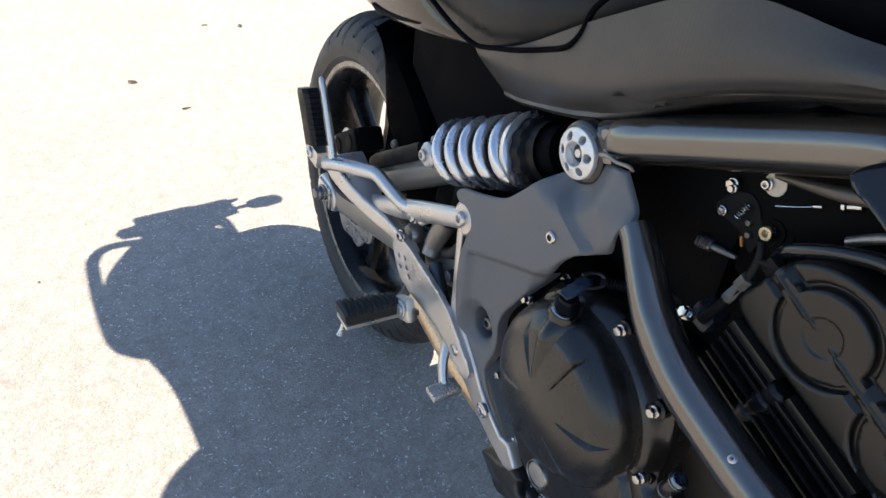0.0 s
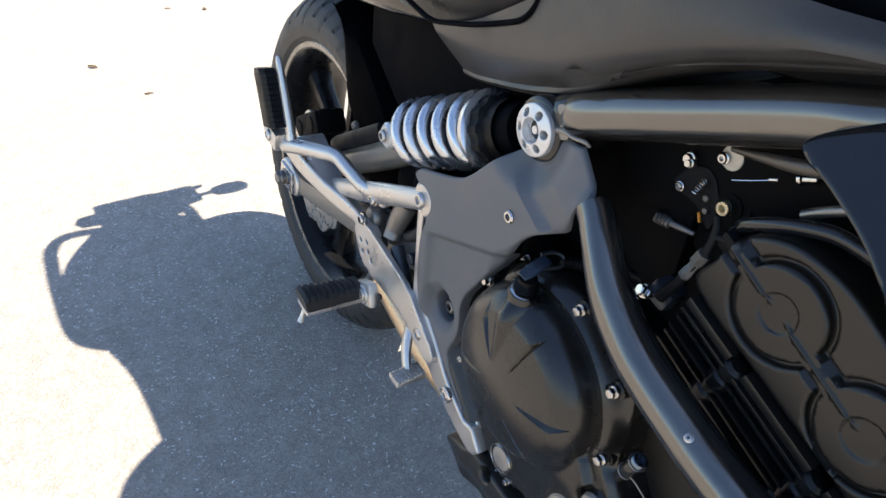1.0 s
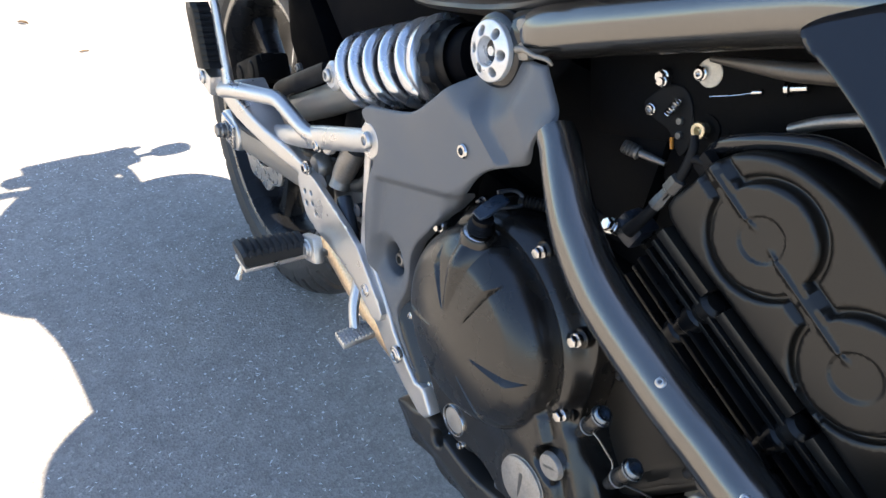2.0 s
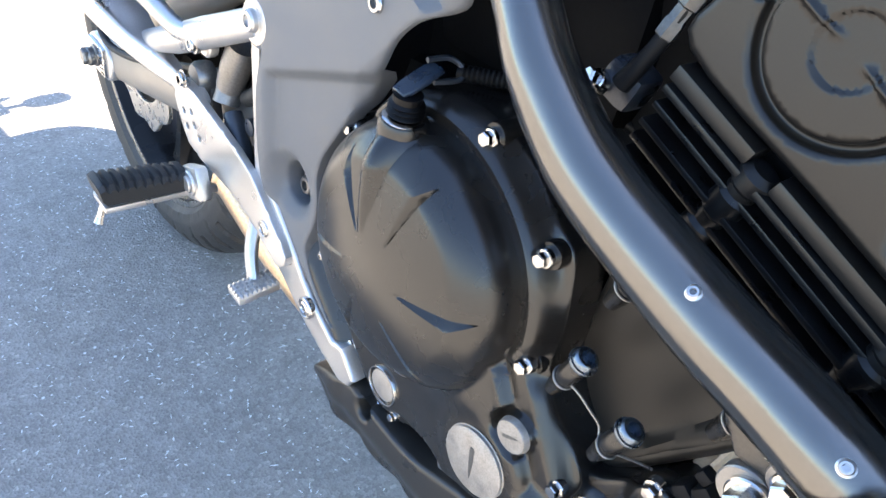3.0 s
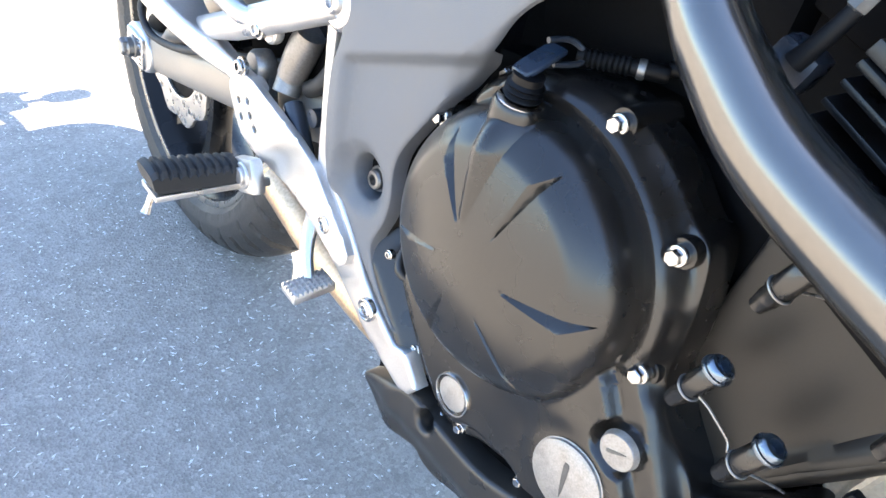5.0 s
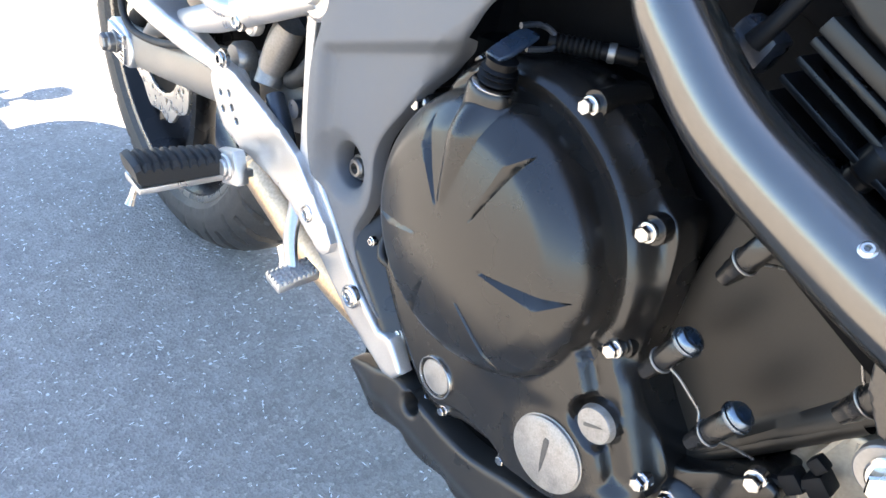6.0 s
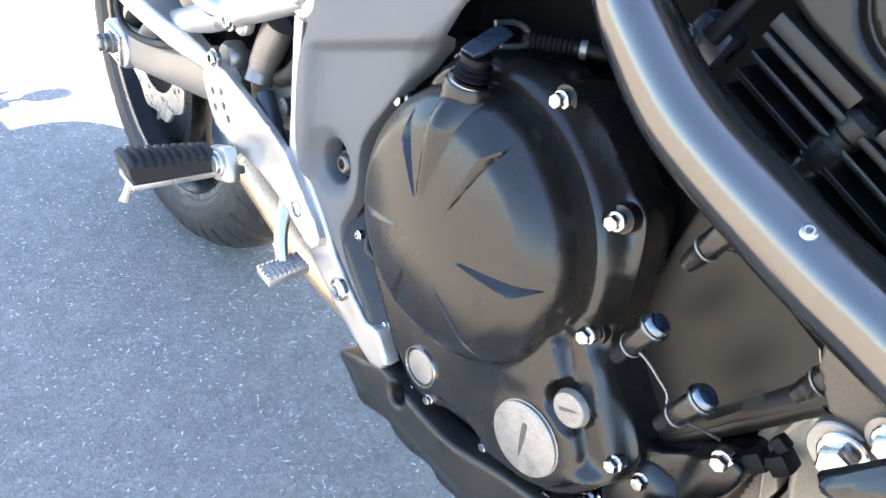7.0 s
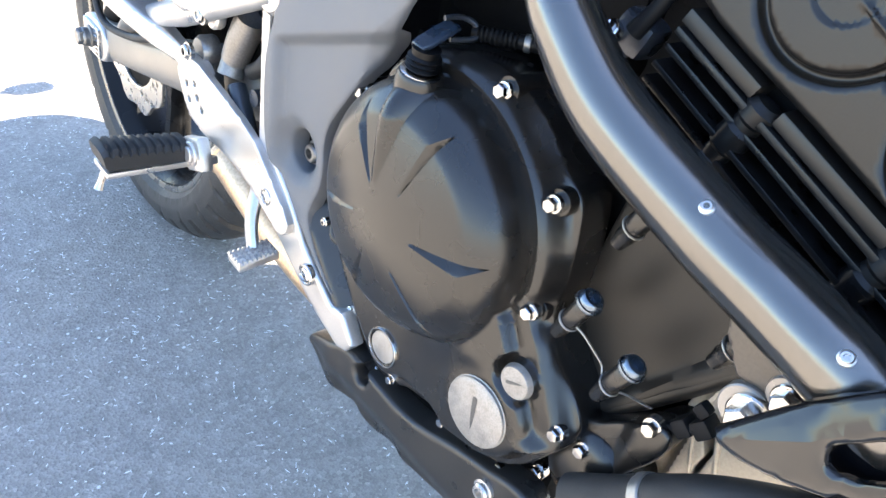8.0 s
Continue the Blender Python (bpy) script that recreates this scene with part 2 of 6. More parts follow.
def evenly(loop, step):
    """The closed line cut into even pieces."""
    a = [Vector((*p, 0)).to_3d() if len(p) == 2 else Vector(p) for p in loop]
    out = []
    for s, e in zip(a, a[1:] + a[:1]):
        n = max(1, round((e - s).length / step))
        out += [tuple((s + (e - s) * k / n).to_2d()) for k in range(n)]
    return out


def outline(points, count=5):
    return [tuple(p.to_2d()) for p in spline([(x, z, 0) for x, z in points], count, closed=True)]


def circle(x, z, r, n=28, rz=None):
    return [(x + r * math.cos(2 * math.pi * k / n), z + (rz or r) * math.sin(2 * math.pi * k / n)) for k in range(n)]


def add_panel(bm, loop, height, back, holes=(), step=0.006, edge=0.003, by_rim=False, creases=(), bare=None):
    """A moulded panel in the plane of the bike's side: its face stands height(x, z) out from the middle plane, its rounded rim goes back to depth back."""
    from mathutils.geometry import delaunay_2d_cdt
    loops = [evenly(loop, step)] + [evenly(h, step * 0.6) for h in holes]
    rim = [p for lp in loops for p in lp]
    xs, zs = [p[0] for p in rim], [p[1] for p in rim]
    grid = [(x + (step / 2 if j % 2 else 0), z) for j, z in enumerate(np.arange(min(zs), max(zs), step * 0.87)) for x in np.arange(min(xs), max(xs), step)]
    near = []
    for lp in loops:
        n = len(lp)
        for i in range(n):
            d = Vector(lp[(i + 1) % n]) - Vector(lp[i - 1])
            if d.length < 1e-9:
                continue
            nrm = Vector((-d.y, d.x)).normalized()
            for side in (1, -1):
                for k in (0.2, 0.55, 1.0):
                    near.append(tuple(Vector(lp[i]) + side * nrm * edge * k))

    def kept(points):
        ok = inside(points, loops[0])
        for h in loops[1:]:
            ok &= ~inside(points, h)
        return ok

    grid = [p for p, a, d in zip(grid, kept(grid), far_from(grid, loops)) if a and d > max(edge * 1.1, step * 0.35) and not (bare and bare(*p))]
    near = [p for p, a, d in zip(near, kept(near), far_from(near, loops)) if a and d > edge * 0.17]
    folds = []
    for line in creases:
        run = []
        for s, e in zip(line, line[1:]):
            n = max(1, round(math.dist(s, e) / (step * 0.7)))
            run += [(s[0] + (e[0] - s[0]) * q / n, s[1] + (e[1] - s[1]) * q / n) for q in range(n)]
        run.append(line[-1])
        ok = kept(run) & (far_from(run, loops) > edge * 1.2)
        folds.append([(p, o) for p, o in zip(run, ok)])
    pts = rim + near + grid
    edges, k = [], 0
    for lp in loops:
        edges += [(k + i, k + (i + 1) % len(lp)) for i in range(len(lp))]
        k += len(lp)
    for run in folds:
        last = None
        for p, ok in run:
            if ok:
                pts.append(p)
                if last is not None:
                    edges.append((last, len(pts) - 1))
                last = len(pts) - 1
            else:
                last = None
    verts, _, faces, origins, _, _ = delaunay_2d_cdt([Vector(p) for p in pts], edges, [], 0, 1e-6)
    flat = np.array([tuple(v) for v in verts])
    dist = far_from(flat, loops)
    round_off = edge * (1 - np.sqrt(1 - (1 - np.clip(dist / edge, 0, 1)) ** 2))
    vs = [bm.verts.new((x, -((height(x, z, d) if by_rim else height(x, z)) - r), z)) for (x, z), r, d in zip(flat, round_off, dist)]
    mids = np.array([flat[list(f)].mean(0) for f in faces])
    ok = kept(mids)
    made = []
    for f, good in zip(faces, ok):
        if good:
            (x0, z0), (x1, z1), (x2, z2) = flat[f[0]], flat[f[1]], flat[f[2]]
            turn = (x1 - x0) * (z2 - z0) - (x2 - x0) * (z1 - z0)
            if abs(turn) > 1e-12:
                made.append(bm.faces.new([vs[i] for i in (f if turn > 0 else f[::-1])]))
    lookup = {}
    for i, o in enumerate(origins):
        for j in o:
            lookup[j] = i
    k = 0
    for lp in loops:
        ring = [vs[lookup[k + i]] for i in range(len(lp))]
        low = [bm.verts.new((v.co.x, -back, v.co.z)) for v in ring]
        for i in range(len(ring)):
            j = (i + 1) % len(ring)
            if ring[i] is not ring[j]:
                bm.faces.new((ring[i], low[i], low[j], ring[j]))
        k += len(lp)
    bmesh.ops.delete(bm, geom=[v for v in bm.verts if not v.link_faces], context="VERTS")
    bmesh.ops.recalc_face_normals(bm, faces=bm.faces)
    if sum(f.normal.y * f.calc_area() for f in made if f.is_valid) > 0:
        bmesh.ops.reverse_faces(bm, faces=bm.faces)
    return bm


def step_up(a, b, x):
    t = min(max((x - a) / (b - a), 0), 1)
    return t * t * (3 - 2 * t)


def hex_bolt(name, at, axis, size, mat, parent, label=""):
    """A flanged hexagon bolt head of that width across the flange."""
    bm = bmesh.new()
    r = size / 2
    add_lathe(bm, at, axis, [(r, -0.004), (r, 0.0008), (r * 0.92, 0.0016), (r * 0.70, 0.0020)], 24)
    add_lathe(bm, at, axis, [(r * 0.76, 0.0), (r * 0.76, r * 0.95), (r * 0.66, r * 1.08), (0.0, r * 1.09)], 6)
    return part(name, bm, mat, parent, label, 30)


def socket_bolt(name, at, axis, size, mat, parent, label=""):
    """A round head with a hexagon socket."""
    bm = bmesh.new()
    r = size / 2
    add_lathe(bm, at, axis, [(r * 1.25, -0.003), (r * 1.25, 0.0008), (r * 1.0, 0.0012), (r * 0.98, r * 0.5), (r * 0.82, r * 0.72), (r * 0.52, r * 0.74), (r * 0.50, r * 0.1), (0, r * 0.05)], 24)
    return part(name, bm, mat, parent, label, 30)


def button_bolt(name, at, axis, size, mat, parent, label=""):
    """A low wide round head, dished round its hexagon socket."""
    bm = bmesh.new()
    r = size / 2
    add_lathe(bm, at, axis, [(r, -0.003), (r, 0.0012), (r * 0.94, 0.0022), (r * 0.80, 0.0026), (r * 0.72, 0.0018), (r * 0.66, 0.0030), (r * 0.42, 0.0036), (r * 0.38, 0.0030), (r * 0.36, 0.0004), (0, 0.0002)], 28)
    return part(name, bm, mat, parent, label, 30)


# ---- ground ----
bm = bmesh.new()
add_grid(bm, [[(x, y, 0) for x in (-300, -6, 6, 300)] for y in (-300, -6, 6, 300)])
bmesh.ops.recalc_face_normals(bm, faces=bm.faces)
ground = tagged(part("ground", bm, ASPHALT), "grey sunlit asphalt with pale stone chips", "ground", kind="structure")

# ---- motorcycle ----
# x runs forward from the rear axle, y to the machine's left, z up; it leans to the left on its stand
bike = tagged(new("motorcycle"), "black naked motorcycle with silver footrest bracket, leaning on its stand", "motorcycle")
bike.matrix_world = pose(0, 0, 0, -6.2835, 0, 0)
RIGHT = (0, -1, 0)


# rear wheel
def tyre_profile(s):
    """Half width and radius at s, from -1 (bead) over 0 (crown) to 1 (bead)."""
    a = abs(s)
    line = [(0, 0.310), (0.026, 0.308), (0.048, 0.300), (0.066, 0.286), (0.077, 0.268), (0.080, 0.250), (0.076, 0.234), (0.066, 0.222), (0.060, 0.216)]
    k = a * (len(line) - 1)
    i = min(int(k), len(line) - 2)
    f = k - i
    y, r = (line[i][j] * (1 - f) + line[i + 1][j] * f for j in (0, 1))
    return math.copysign(y, s), r


def tyre():
    bm = bmesh.new()
    rows = []
    count, across = 540, 56
    for i in range(count):
        a = 2 * math.pi * i / count
        row = []
        for j in range(across + 1):
            s = -1 + 2 * j / across
            y, r = tyre_profile(s)
            pitch = (a * 22 / (2 * math.pi) + 0.9 * abs(s) + (0.5 if s > 0 else 0)) % 1.0
            long_cut = pitch < 0.14 and 0.06 < abs(s) < 0.50
            short_cut = 0.50 < pitch < 0.60 and 0.28 < abs(s) < 0.58
            if long_cut or short_cut:
                r -= 0.006
            if 0.70 < abs(s) < 0.76 and math.sin(a * 34) > -0.4 and (a % 2.1) < 1.1:
                y *= 1.012
            if abs(abs(s) - 0.88) < 0.02:
                y *= 1.01
            row.append((r * math.sin(a), y, 0.304 + r * math.cos(a)))
        rows.append(row)
    add_grid(bm, rows, ring=True)
    return bm


bm = bmesh.new()
CENTRE = (0, 0, 0.304)
rows = [[(r * math.sin(a), y, 0.304 + r * math.cos(a)) for a in (2 * math.pi * k / 120 for k in range(120))] for r, y in
        [(0.216, -0.060), (0.226, -0.064), (0.226, -0.067), (0.214, -0.068), (0.206, -0.058), (0.198, -0.040), (0.196, 0.0), (0.198, 0.040), (0.206, 0.058), (0.214, 0.068), (0.226, 0.067), (0.216, 0.060)]]
add_grid(bm, rows, wrap=True)
rear_wheel = part("rear_wheel", bm, RIM_BLACK, bike, "black rear wheel rim")
part("tyre", tyre(), TYRE_RUBBER, rear_wheel, "dusty black grooved rear tyre", 25)
bm = bmesh.new()
rows = [[(r * math.sin(a), y, 0.304 + r * math.cos(a)) for a in (2 * math.pi * k / 120 for k in range(120))] for r, y in
        [(0.2265, -0.0640), (0.2275, -0.0685), (0.2250, -0.0702), (0.2190, -0.0698), (0.2170, -0.0690), (0.2160, -0.0640)]]
add_grid(bm, rows, wrap=True)
part("rim_lip", bm, RIM_LIP, rear_wheel, "thin machined rim edge")
bm = bmesh.new()
add_lathe(bm, (0, -0.075, 0.304), (0, 1, 0), [(0.030, 0), (0.045, 0.004), (0.048, 0.02), (0.040, 0.06), (0.042, 0.12), (0.046, 0.15)], 32)
part("hub", bm, RIM_BLACK, rear_wheel)
for k in range(6):
    a = 2 * math.pi * k / 6 + 0.12
    bm = bmesh.new()
    way, side = Vector((math.sin(a), 0, math.cos(a))), Vector((math.cos(a), 0, -math.sin(a)))
    rows = []
    for d, w, t in ((0.036, 0.021, 0.020), (0.07, 0.015, 0.018), (0.12, 0.012, 0.016), (0.17, 0.014, 0.018), (0.201, 0.024, 0.022)):
        c = Vector(CENTRE) + way * d + Vector((0, -0.012, 0))
        rows.append([c + side * w * p + Vector((0, t * q, 0)) for p, q in ((1, 0.55), (0.6, 1), (-0.6, 1), (-1, 0.55), (-1, -0.55), (-0.6, -1), (0.6, -1), (1, -0.55))])
    add_grid(bm, rows, wrap=True)
    part("spoke", bm, RIM_BLACK, rear_wheel)


def petal_disc():
    """A wavy brake disc with drilled holes, 220 mm across."""
    n = 160
    loop = [((0.107 + 0.0045 * math.cos(10 * a)) * math.cos(a), 0.304 + (0.107 + 0.0045 * math.cos(10 * a)) * math.sin(a)) for a in (2 * math.pi * k / n for k in range(n))]
    holes = [circle(0, 0.304, 0.070, 48)]
    for k in range(10):
        for r, da in ((0.080, 0.0), (0.089, 0.16), (0.098, 0.32)):
            a = 2 * math.pi * k / 10 + da
            holes.append(circle(r * math.cos(a), 0.304 + r * math.sin(a), 0.0035, 10))
    bm = bmesh.new()
    add_panel(bm, loop, lambda x, z: 0.084, 0.079, holes, 0.007, 0.0006)
    return bm


part("brake_disc", petal_disc(), DISC_STEEL, rear_wheel, "wavy drilled steel brake disc")
bm = bmesh.new()
add_panel(bm, circle(0, 0.304, 0.072, 40), lambda x, z: 0.080, 0.072, [circle(0, 0.304, 0.04, 24)], 0.008, 0.001)
part("disc_carrier", bm, BLACK_DULL, rear_wheel)
bm = bmesh.new()
add_lathe(bm, (0, -0.152, 0.305), (0, 1, 0), [(0.010, 0), (0.0125, 0.003), (0.0125, 0.30), (0.010, 0.304)], 24)
part("axle", bm, STEEL_DARK, rear_wheel)

# swingarm: a lower arm and an upper brace that meets the shock
bm = bmesh.new()
rows = []
for x, z, h, w, y in ((-0.045, 0.300, 0.020, 0.012, -0.118), (-0.020, 0.303, 0.027, 0.014, -0.118), (0.03, 0.308, 0.026, 0.014, -0.118), (0.12, 0.325, 0.024, 0.016, -0.116), (0.24, 0.352, 0.026, 0.018, -0.112), (0.36, 0.382, 0.029, 0.020, -0.106), (0.47, 0.405, 0.036, 0.022, -0.098)):
    rows.append([(x + 0.25 * h * math.sin(a) * -0.2, y + w * math.copysign(abs(math.cos(a)) ** 0.7, math.cos(a)), z + h * math.copysign(abs(math.sin(a)) ** 0.7, math.sin(a))) for a in (2 * math.pi * k / 20 for k in range(20))])
vs = add_grid(bm, rows, wrap=True)
bm.faces.new(vs[0])
bm.faces.new(vs[-1])
bmesh.ops.recalc_face_normals(bm, faces=bm.faces)
swingarm = part("swingarm", bm, SWING_GREY, bike, "bronze-grey painted tubular swingarm")
bm = bmesh.new()
add_tube(bm, [(0.06, -0.112, 0.330), (0.12, -0.112, 0.376), (0.20, -0.110, 0.423), (0.29, -0.106, 0.474), (0.37, -0.098, 0.522), (0.44, -0.085, 0.565)], [0.015, 0.018, 0.019, 0.020, 0.020, 0.018], 20)
part("brace_tube", bm, SWING_GREY, swingarm)
bm = bmesh.new()
add_panel(bm, outline([(-0.036, 0.318), (-0.036, 0.290), (-0.01, 0.278), (0.036, 0.283), (0.044, 0.310), (0.026, 0.330), (-0.016, 0.332)], 4), lambda x, z: 0.136, 0.10, (), 0.008, 0.004)
part("axle_block", bm, ALLOY, swingarm, "silver chain adjuster block")
bm = bmesh.new()
add_panel(bm, [(-0.020, 0.327), (-0.022, 0.288), (0.030, 0.285), (0.032, 0.324)], lambda x, z: 0.1405, 0.135, (), 0.006, 0.001)
for k in range(6):
    add_box(bm, (0.024, -0.1412, 0.290 + 0.006 * k), (0.010, 0.001, 0.0012), bevel=0)
part("adjuster_plate", bm, CHROME, swingarm, "bright adjuster plate with marks")
hex_bolt("axle_nut", (0, -0.141, 0.306), RIGHT, 0.030, STEEL_DARK, swingarm, "dark axle nut")
bm = bmesh.new()
add_tube(bm, [(0.312, -0.100, 0.540), (0.318, -0.100, 0.530), (0.33, -0.098, 0.518), (0.36, -0.095, 0.512), (0.38, -0.09, 0.530)], [0.008, 0.012, 0.016, 0.018, 0.012], 14)
part("shock_lug", bm, SWING_GREY, swingarm)
bm = bmesh.new()
add_box(bm, (0.35, -0.085, 0.485), (0.05, 0.03, 0.09), (0, 12, 0), 0.008)
part("linkage_plate", bm, BLACK_DULL, swingarm)

# hugger over the tyre and the dark inner mudguard
bm = bmesh.new()
rows = []
for k in range(25):
    a = radians(17 + 70 * k / 24)
    r = 0.345 + 0.010 * step_up(0.4, 1.4, a)
    drop = 0.010 + 0.085 * step_up(radians(19), radians(40), a)
    rows.append([(q * math.sin(a), y, 0.304 + q * math.cos(a)) for y, q in ((-0.098, r - drop), (-0.102, r - drop * 0.5), (-0.095, r - 0.010), (-0.078, r), (0, r + 0.006), (0.078, r), (0.095, r - 0.010), (0.102, r - drop * 0.5), (0.098, r - drop))])
add_grid(bm, rows)
bmesh.ops.solidify(bm, geom=bm.faces[:], thickness=0.003)
hugger = part("hugger", bm, DEEP_BLACK, bike, "matt black plastic rear hugger")
bm = bmesh.new()
add_tube(bm, [(0.160, -0.124, 0.436), (0.185, -0.126, 0.450), (0.25, -0.126, 0.486), (0.312, -0.124, 0.522)], [0.005, 0.0105, 0.0120, 0.011], 12, 4, 0.40)
part("hugger_foot", bm, BLACK_PLASTIC, hugger)
socket_bolt("bolt", (0.225, -0.118, 0.4925), RIGHT, 0.011, STEEL_DARK, hugger)
bm = bmesh.new()
rows = [[(x, -w * 1.0, z0), (x, -w, z1), (x, 0, z1 + 0.02), (x, w, z1), (x, w, z0)] for x, w, z0, z1 in ((0.20, 0.085, 0.60, 0.668), (0.30, 0.085, 0.53, 0.672), (0.40, 0.080, 0.50, 0.680), (0.50, 0.072, 0.47, 0.690), (0.58, 0.070, 0.42, 0.700))]
vs = add_grid(bm, rows)
bm.faces.new(vs[0])
bm.faces.new(vs[-1])
bmesh.ops.recalc_face_normals(bm, faces=bm.faces)
part("inner_mudguard", bm, DEEP_BLACK, bike, "black plastic inner mudguard")

# rear brake caliper with its bracket and hose
bm = bmesh.new()
add_box(bm, (0.060, -0.100, 0.425), (0.095, 0.052, 0.040), (0, -28, 0), 0.008)
add_box(bm, (0.055, -0.098, 0.398), (0.05, 0.045, 0.04), (0, -28, 0), 0.006)
for q in (-0.026, 0.020):
    add_lathe(bm, (0.060 + q, -0.122, 0.425 + q * 0.53), RIGHT, [(0.015, -0.006), (0.015, 0.003), (0.012, 0.006), (0, 0.0065)], 24)
add_box(bm, (0.075, -0.108, 0.449), (0.050, 0.020, 0.012), (0, -28, 0), 0.003)
rear_caliper = part("rear_caliper", bm, BLACK_DULL, bike, "black rear brake caliper")
bm = bmesh.new()
add_tube(bm, [(0.0, -0.112, 0.33), (0.05, -0.115, 0.365), (0.09, -0.112, 0.395)], [0.016, 0.014, 0.012], 12, 4, 0.5)
add_lathe(bm, (0.105, -0.118, 0.392), RIGHT, [(0.010, -0.03), (0.010, 0.004), (0.007, 0.006)], 16)
part("caliper_bracket", bm, BLACK_DULL, rear_caliper)
socket_bolt("bolt", (0.095, -0.130, 0.385), RIGHT, 0.012, STEEL_DARK, rear_caliper)
bm = bmesh.new()
add_tube(bm, [(0.055, -0.125, 0.40), (0.035, -0.140, 0.372), (0.06, -0.140, 0.345), (0.13, -0.135, 0.352), (0.22, -0.130, 0.38), (0.32, -0.122, 0.41), (0.37, -0.115, 0.425)], 0.0045, 10)
part("brake_hose", bm, RUBBER, rear_caliper, "black rubber brake hose")

# ---- silver footrest bracket ----
bm = bmesh.new()
add_tube(bm, [(0.225, -0.160, 0.410), (0.255, -0.157, 0.421), (0.322, -0.155, 0.447), (0.385, -0.155, 0.475), (0.440, -0.155, 0.499), (0.484, -0.156, 0.518)], [0.005, 0.011, 0.0140, 0.0140, 0.0130, 0.012], 18, 6, 0.7)
add_lathe(bm, (0.484, -0.146, 0.519), RIGHT, [(0.019, 0), (0.020, 0.004), (0.020, 0.012), (0.017, 0.0145), (0.010, 0.0146)], 28)
add_lathe(bm, (0.373, -0.142, 0.461), RIGHT, [(0.012, 0), (0.013, 0.002), (0.013, 0.008), (0.011, 0.010)], 20)
footrest_bracket = part("footrest_bracket", bm, ALLOY, bike, "cast silver alloy footrest bracket")
bm = bmesh.new()
add_tube(bm, [(0.182, -0.205, 0.456), (0.200, -0.198, 0.462), (0.262, -0.176, 0.476), (0.278, -0.170, 0.478), (0.292, -0.167, 0.475), (0.340, -0.160, 0.463), (0.378, -0.157, 0.470)], [0.011, 0.0110, 0.0100, 0.0100, 0.0100, 0.0095, 0.008], 14, 5, 0.85)
part("upper_strut", bm, ALLOY, footrest_bracket)
bm = bmesh.new()
add_panel(bm, outline([(0.165, 0.452), (0.178, 0.464), (0.205, 0.452), (0.25, 0.428), (0.31, 0.414), (0.36, 0.412), (0.372, 0.402), (0.345, 0.392), (0.315, 0.392), (0.27, 0.397), (0.215, 0.418), (0.180, 0.436)], 4),
          lambda x, z: 0.158 + 0.045 * step_up(0.32, 0.16, x), 0.146, (), 0.007, 0.004)
part("lower_strut", bm, ALLOY, footrest_bracket)
bm = bmesh.new()
add_panel(bm, [(0.462, 0.51), (0.475, 0.512), (0.476, 0.46), (0.486, 0.40), (0.500, 0.378), (0.523, 0.359), (0.539, 0.343), (0.556, 0.324), (0.575, 0.310), (0.606, 0.292), (0.622, 0.296), (0.642, 0.274), (0.634, 0.262), (0.622, 0.258), (0.588, 0.269), (0.560, 0.281), (0.521, 0.305), (0.487, 0.322), (0.474, 0.350), (0.470, 0.40), (0.466, 0.46)],
          lambda x, z: 0.153, 0.140, (), 0.005, 0.003)
part("main_plate", bm, ALLOY, footrest_bracket)
bm = bmesh.new()
holes = [circle(x, z, 0.0042, 10, 0.0032) for x, z in ((0.341, 0.383), (0.358, 0.389), (0.347, 0.369), (0.364, 0.377), (0.374, 0.368))]
add_panel(bm, [(0.320, 0.392), (0.326, 0.404), (0.340, 0.412), (0.366, 0.412), (0.41, 0.403), (0.450, 0.394), (0.478, 0.385), (0.506, 0.364), (0.532, 0.345), (0.540, 0.336), (0.539, 0.327), (0.532, 0.320), (0.522, 0.319), (0.498, 0.329), (0.471, 0.339), (0.44, 0.345), (0.41, 0.346), (0.375, 0.346), (0.347, 0.352), (0.334, 0.366), (0.322, 0.385)],
          lambda x, z: 0.160, 0.153, holes, 0.006, 0.0012)
heel_plate = part("heel_plate", bm, ALLOY, footrest_bracket, "silver heel plate with five holes")
socket_bolt("bolt", (0.484, -0.160, 0.520), RIGHT, 0.018, ALLOY, footrest_bracket)
socket_bolt("bolt", (0.373, -0.160, 0.461), RIGHT, 0.014, CHROME, footrest_bracket)
socket_bolt("bolt", (0.345, -0.160, 0.417), RIGHT, 0.014, CHROME, footrest_bracket)
button_bolt("bolt", (0.503, -0.159, 0.344), RIGHT, 0.016, CHROME, footrest_bracket)
button_bolt("bolt", (0.570, -0.155, 0.302), RIGHT, 0.0205, CHROME, footrest_bracket)
bm = bmesh.new()
add_lathe(bm, (0.345, -0.132, 0.417), RIGHT, [(0.014, 0), (0.015, 0.003), (0.015, 0.014), (0.012, 0.018)], 20)
add_box(bm, (0.352, -0.135, 0.400), (0.016, 0.010, 0.05), (0, -15, 0), 0.003)
part("cylinder_mount", bm, STEEL_DARK, footrest_bracket)

# rider's footrest
bm = bmesh.new()
add_box(bm, (0.396, -0.173, 0.335), (0.036, 0.014, 0.034), (0, -22, 0), 0.005)
add_box(bm, (0.388, -0.165, 0.324), (0.040, 0.016, 0.008), (0, -20, 0), 0.002)
add_lathe(bm, (0.396, -0.178, 0.3355), RIGHT, [(0.0125, -0.01), (0.0125, 0.0030), (0.0115, 0.0040), (0.0090, 0.0040), (0.0088, 0.0032), (0.0082, 0.0032), (0.0080, 0.0058), (0.0070, 0.0066), (0, 0.0067)], 28)
footrest = part("footrest", bm, ALLOY, bike, "silver hinged rider footrest")


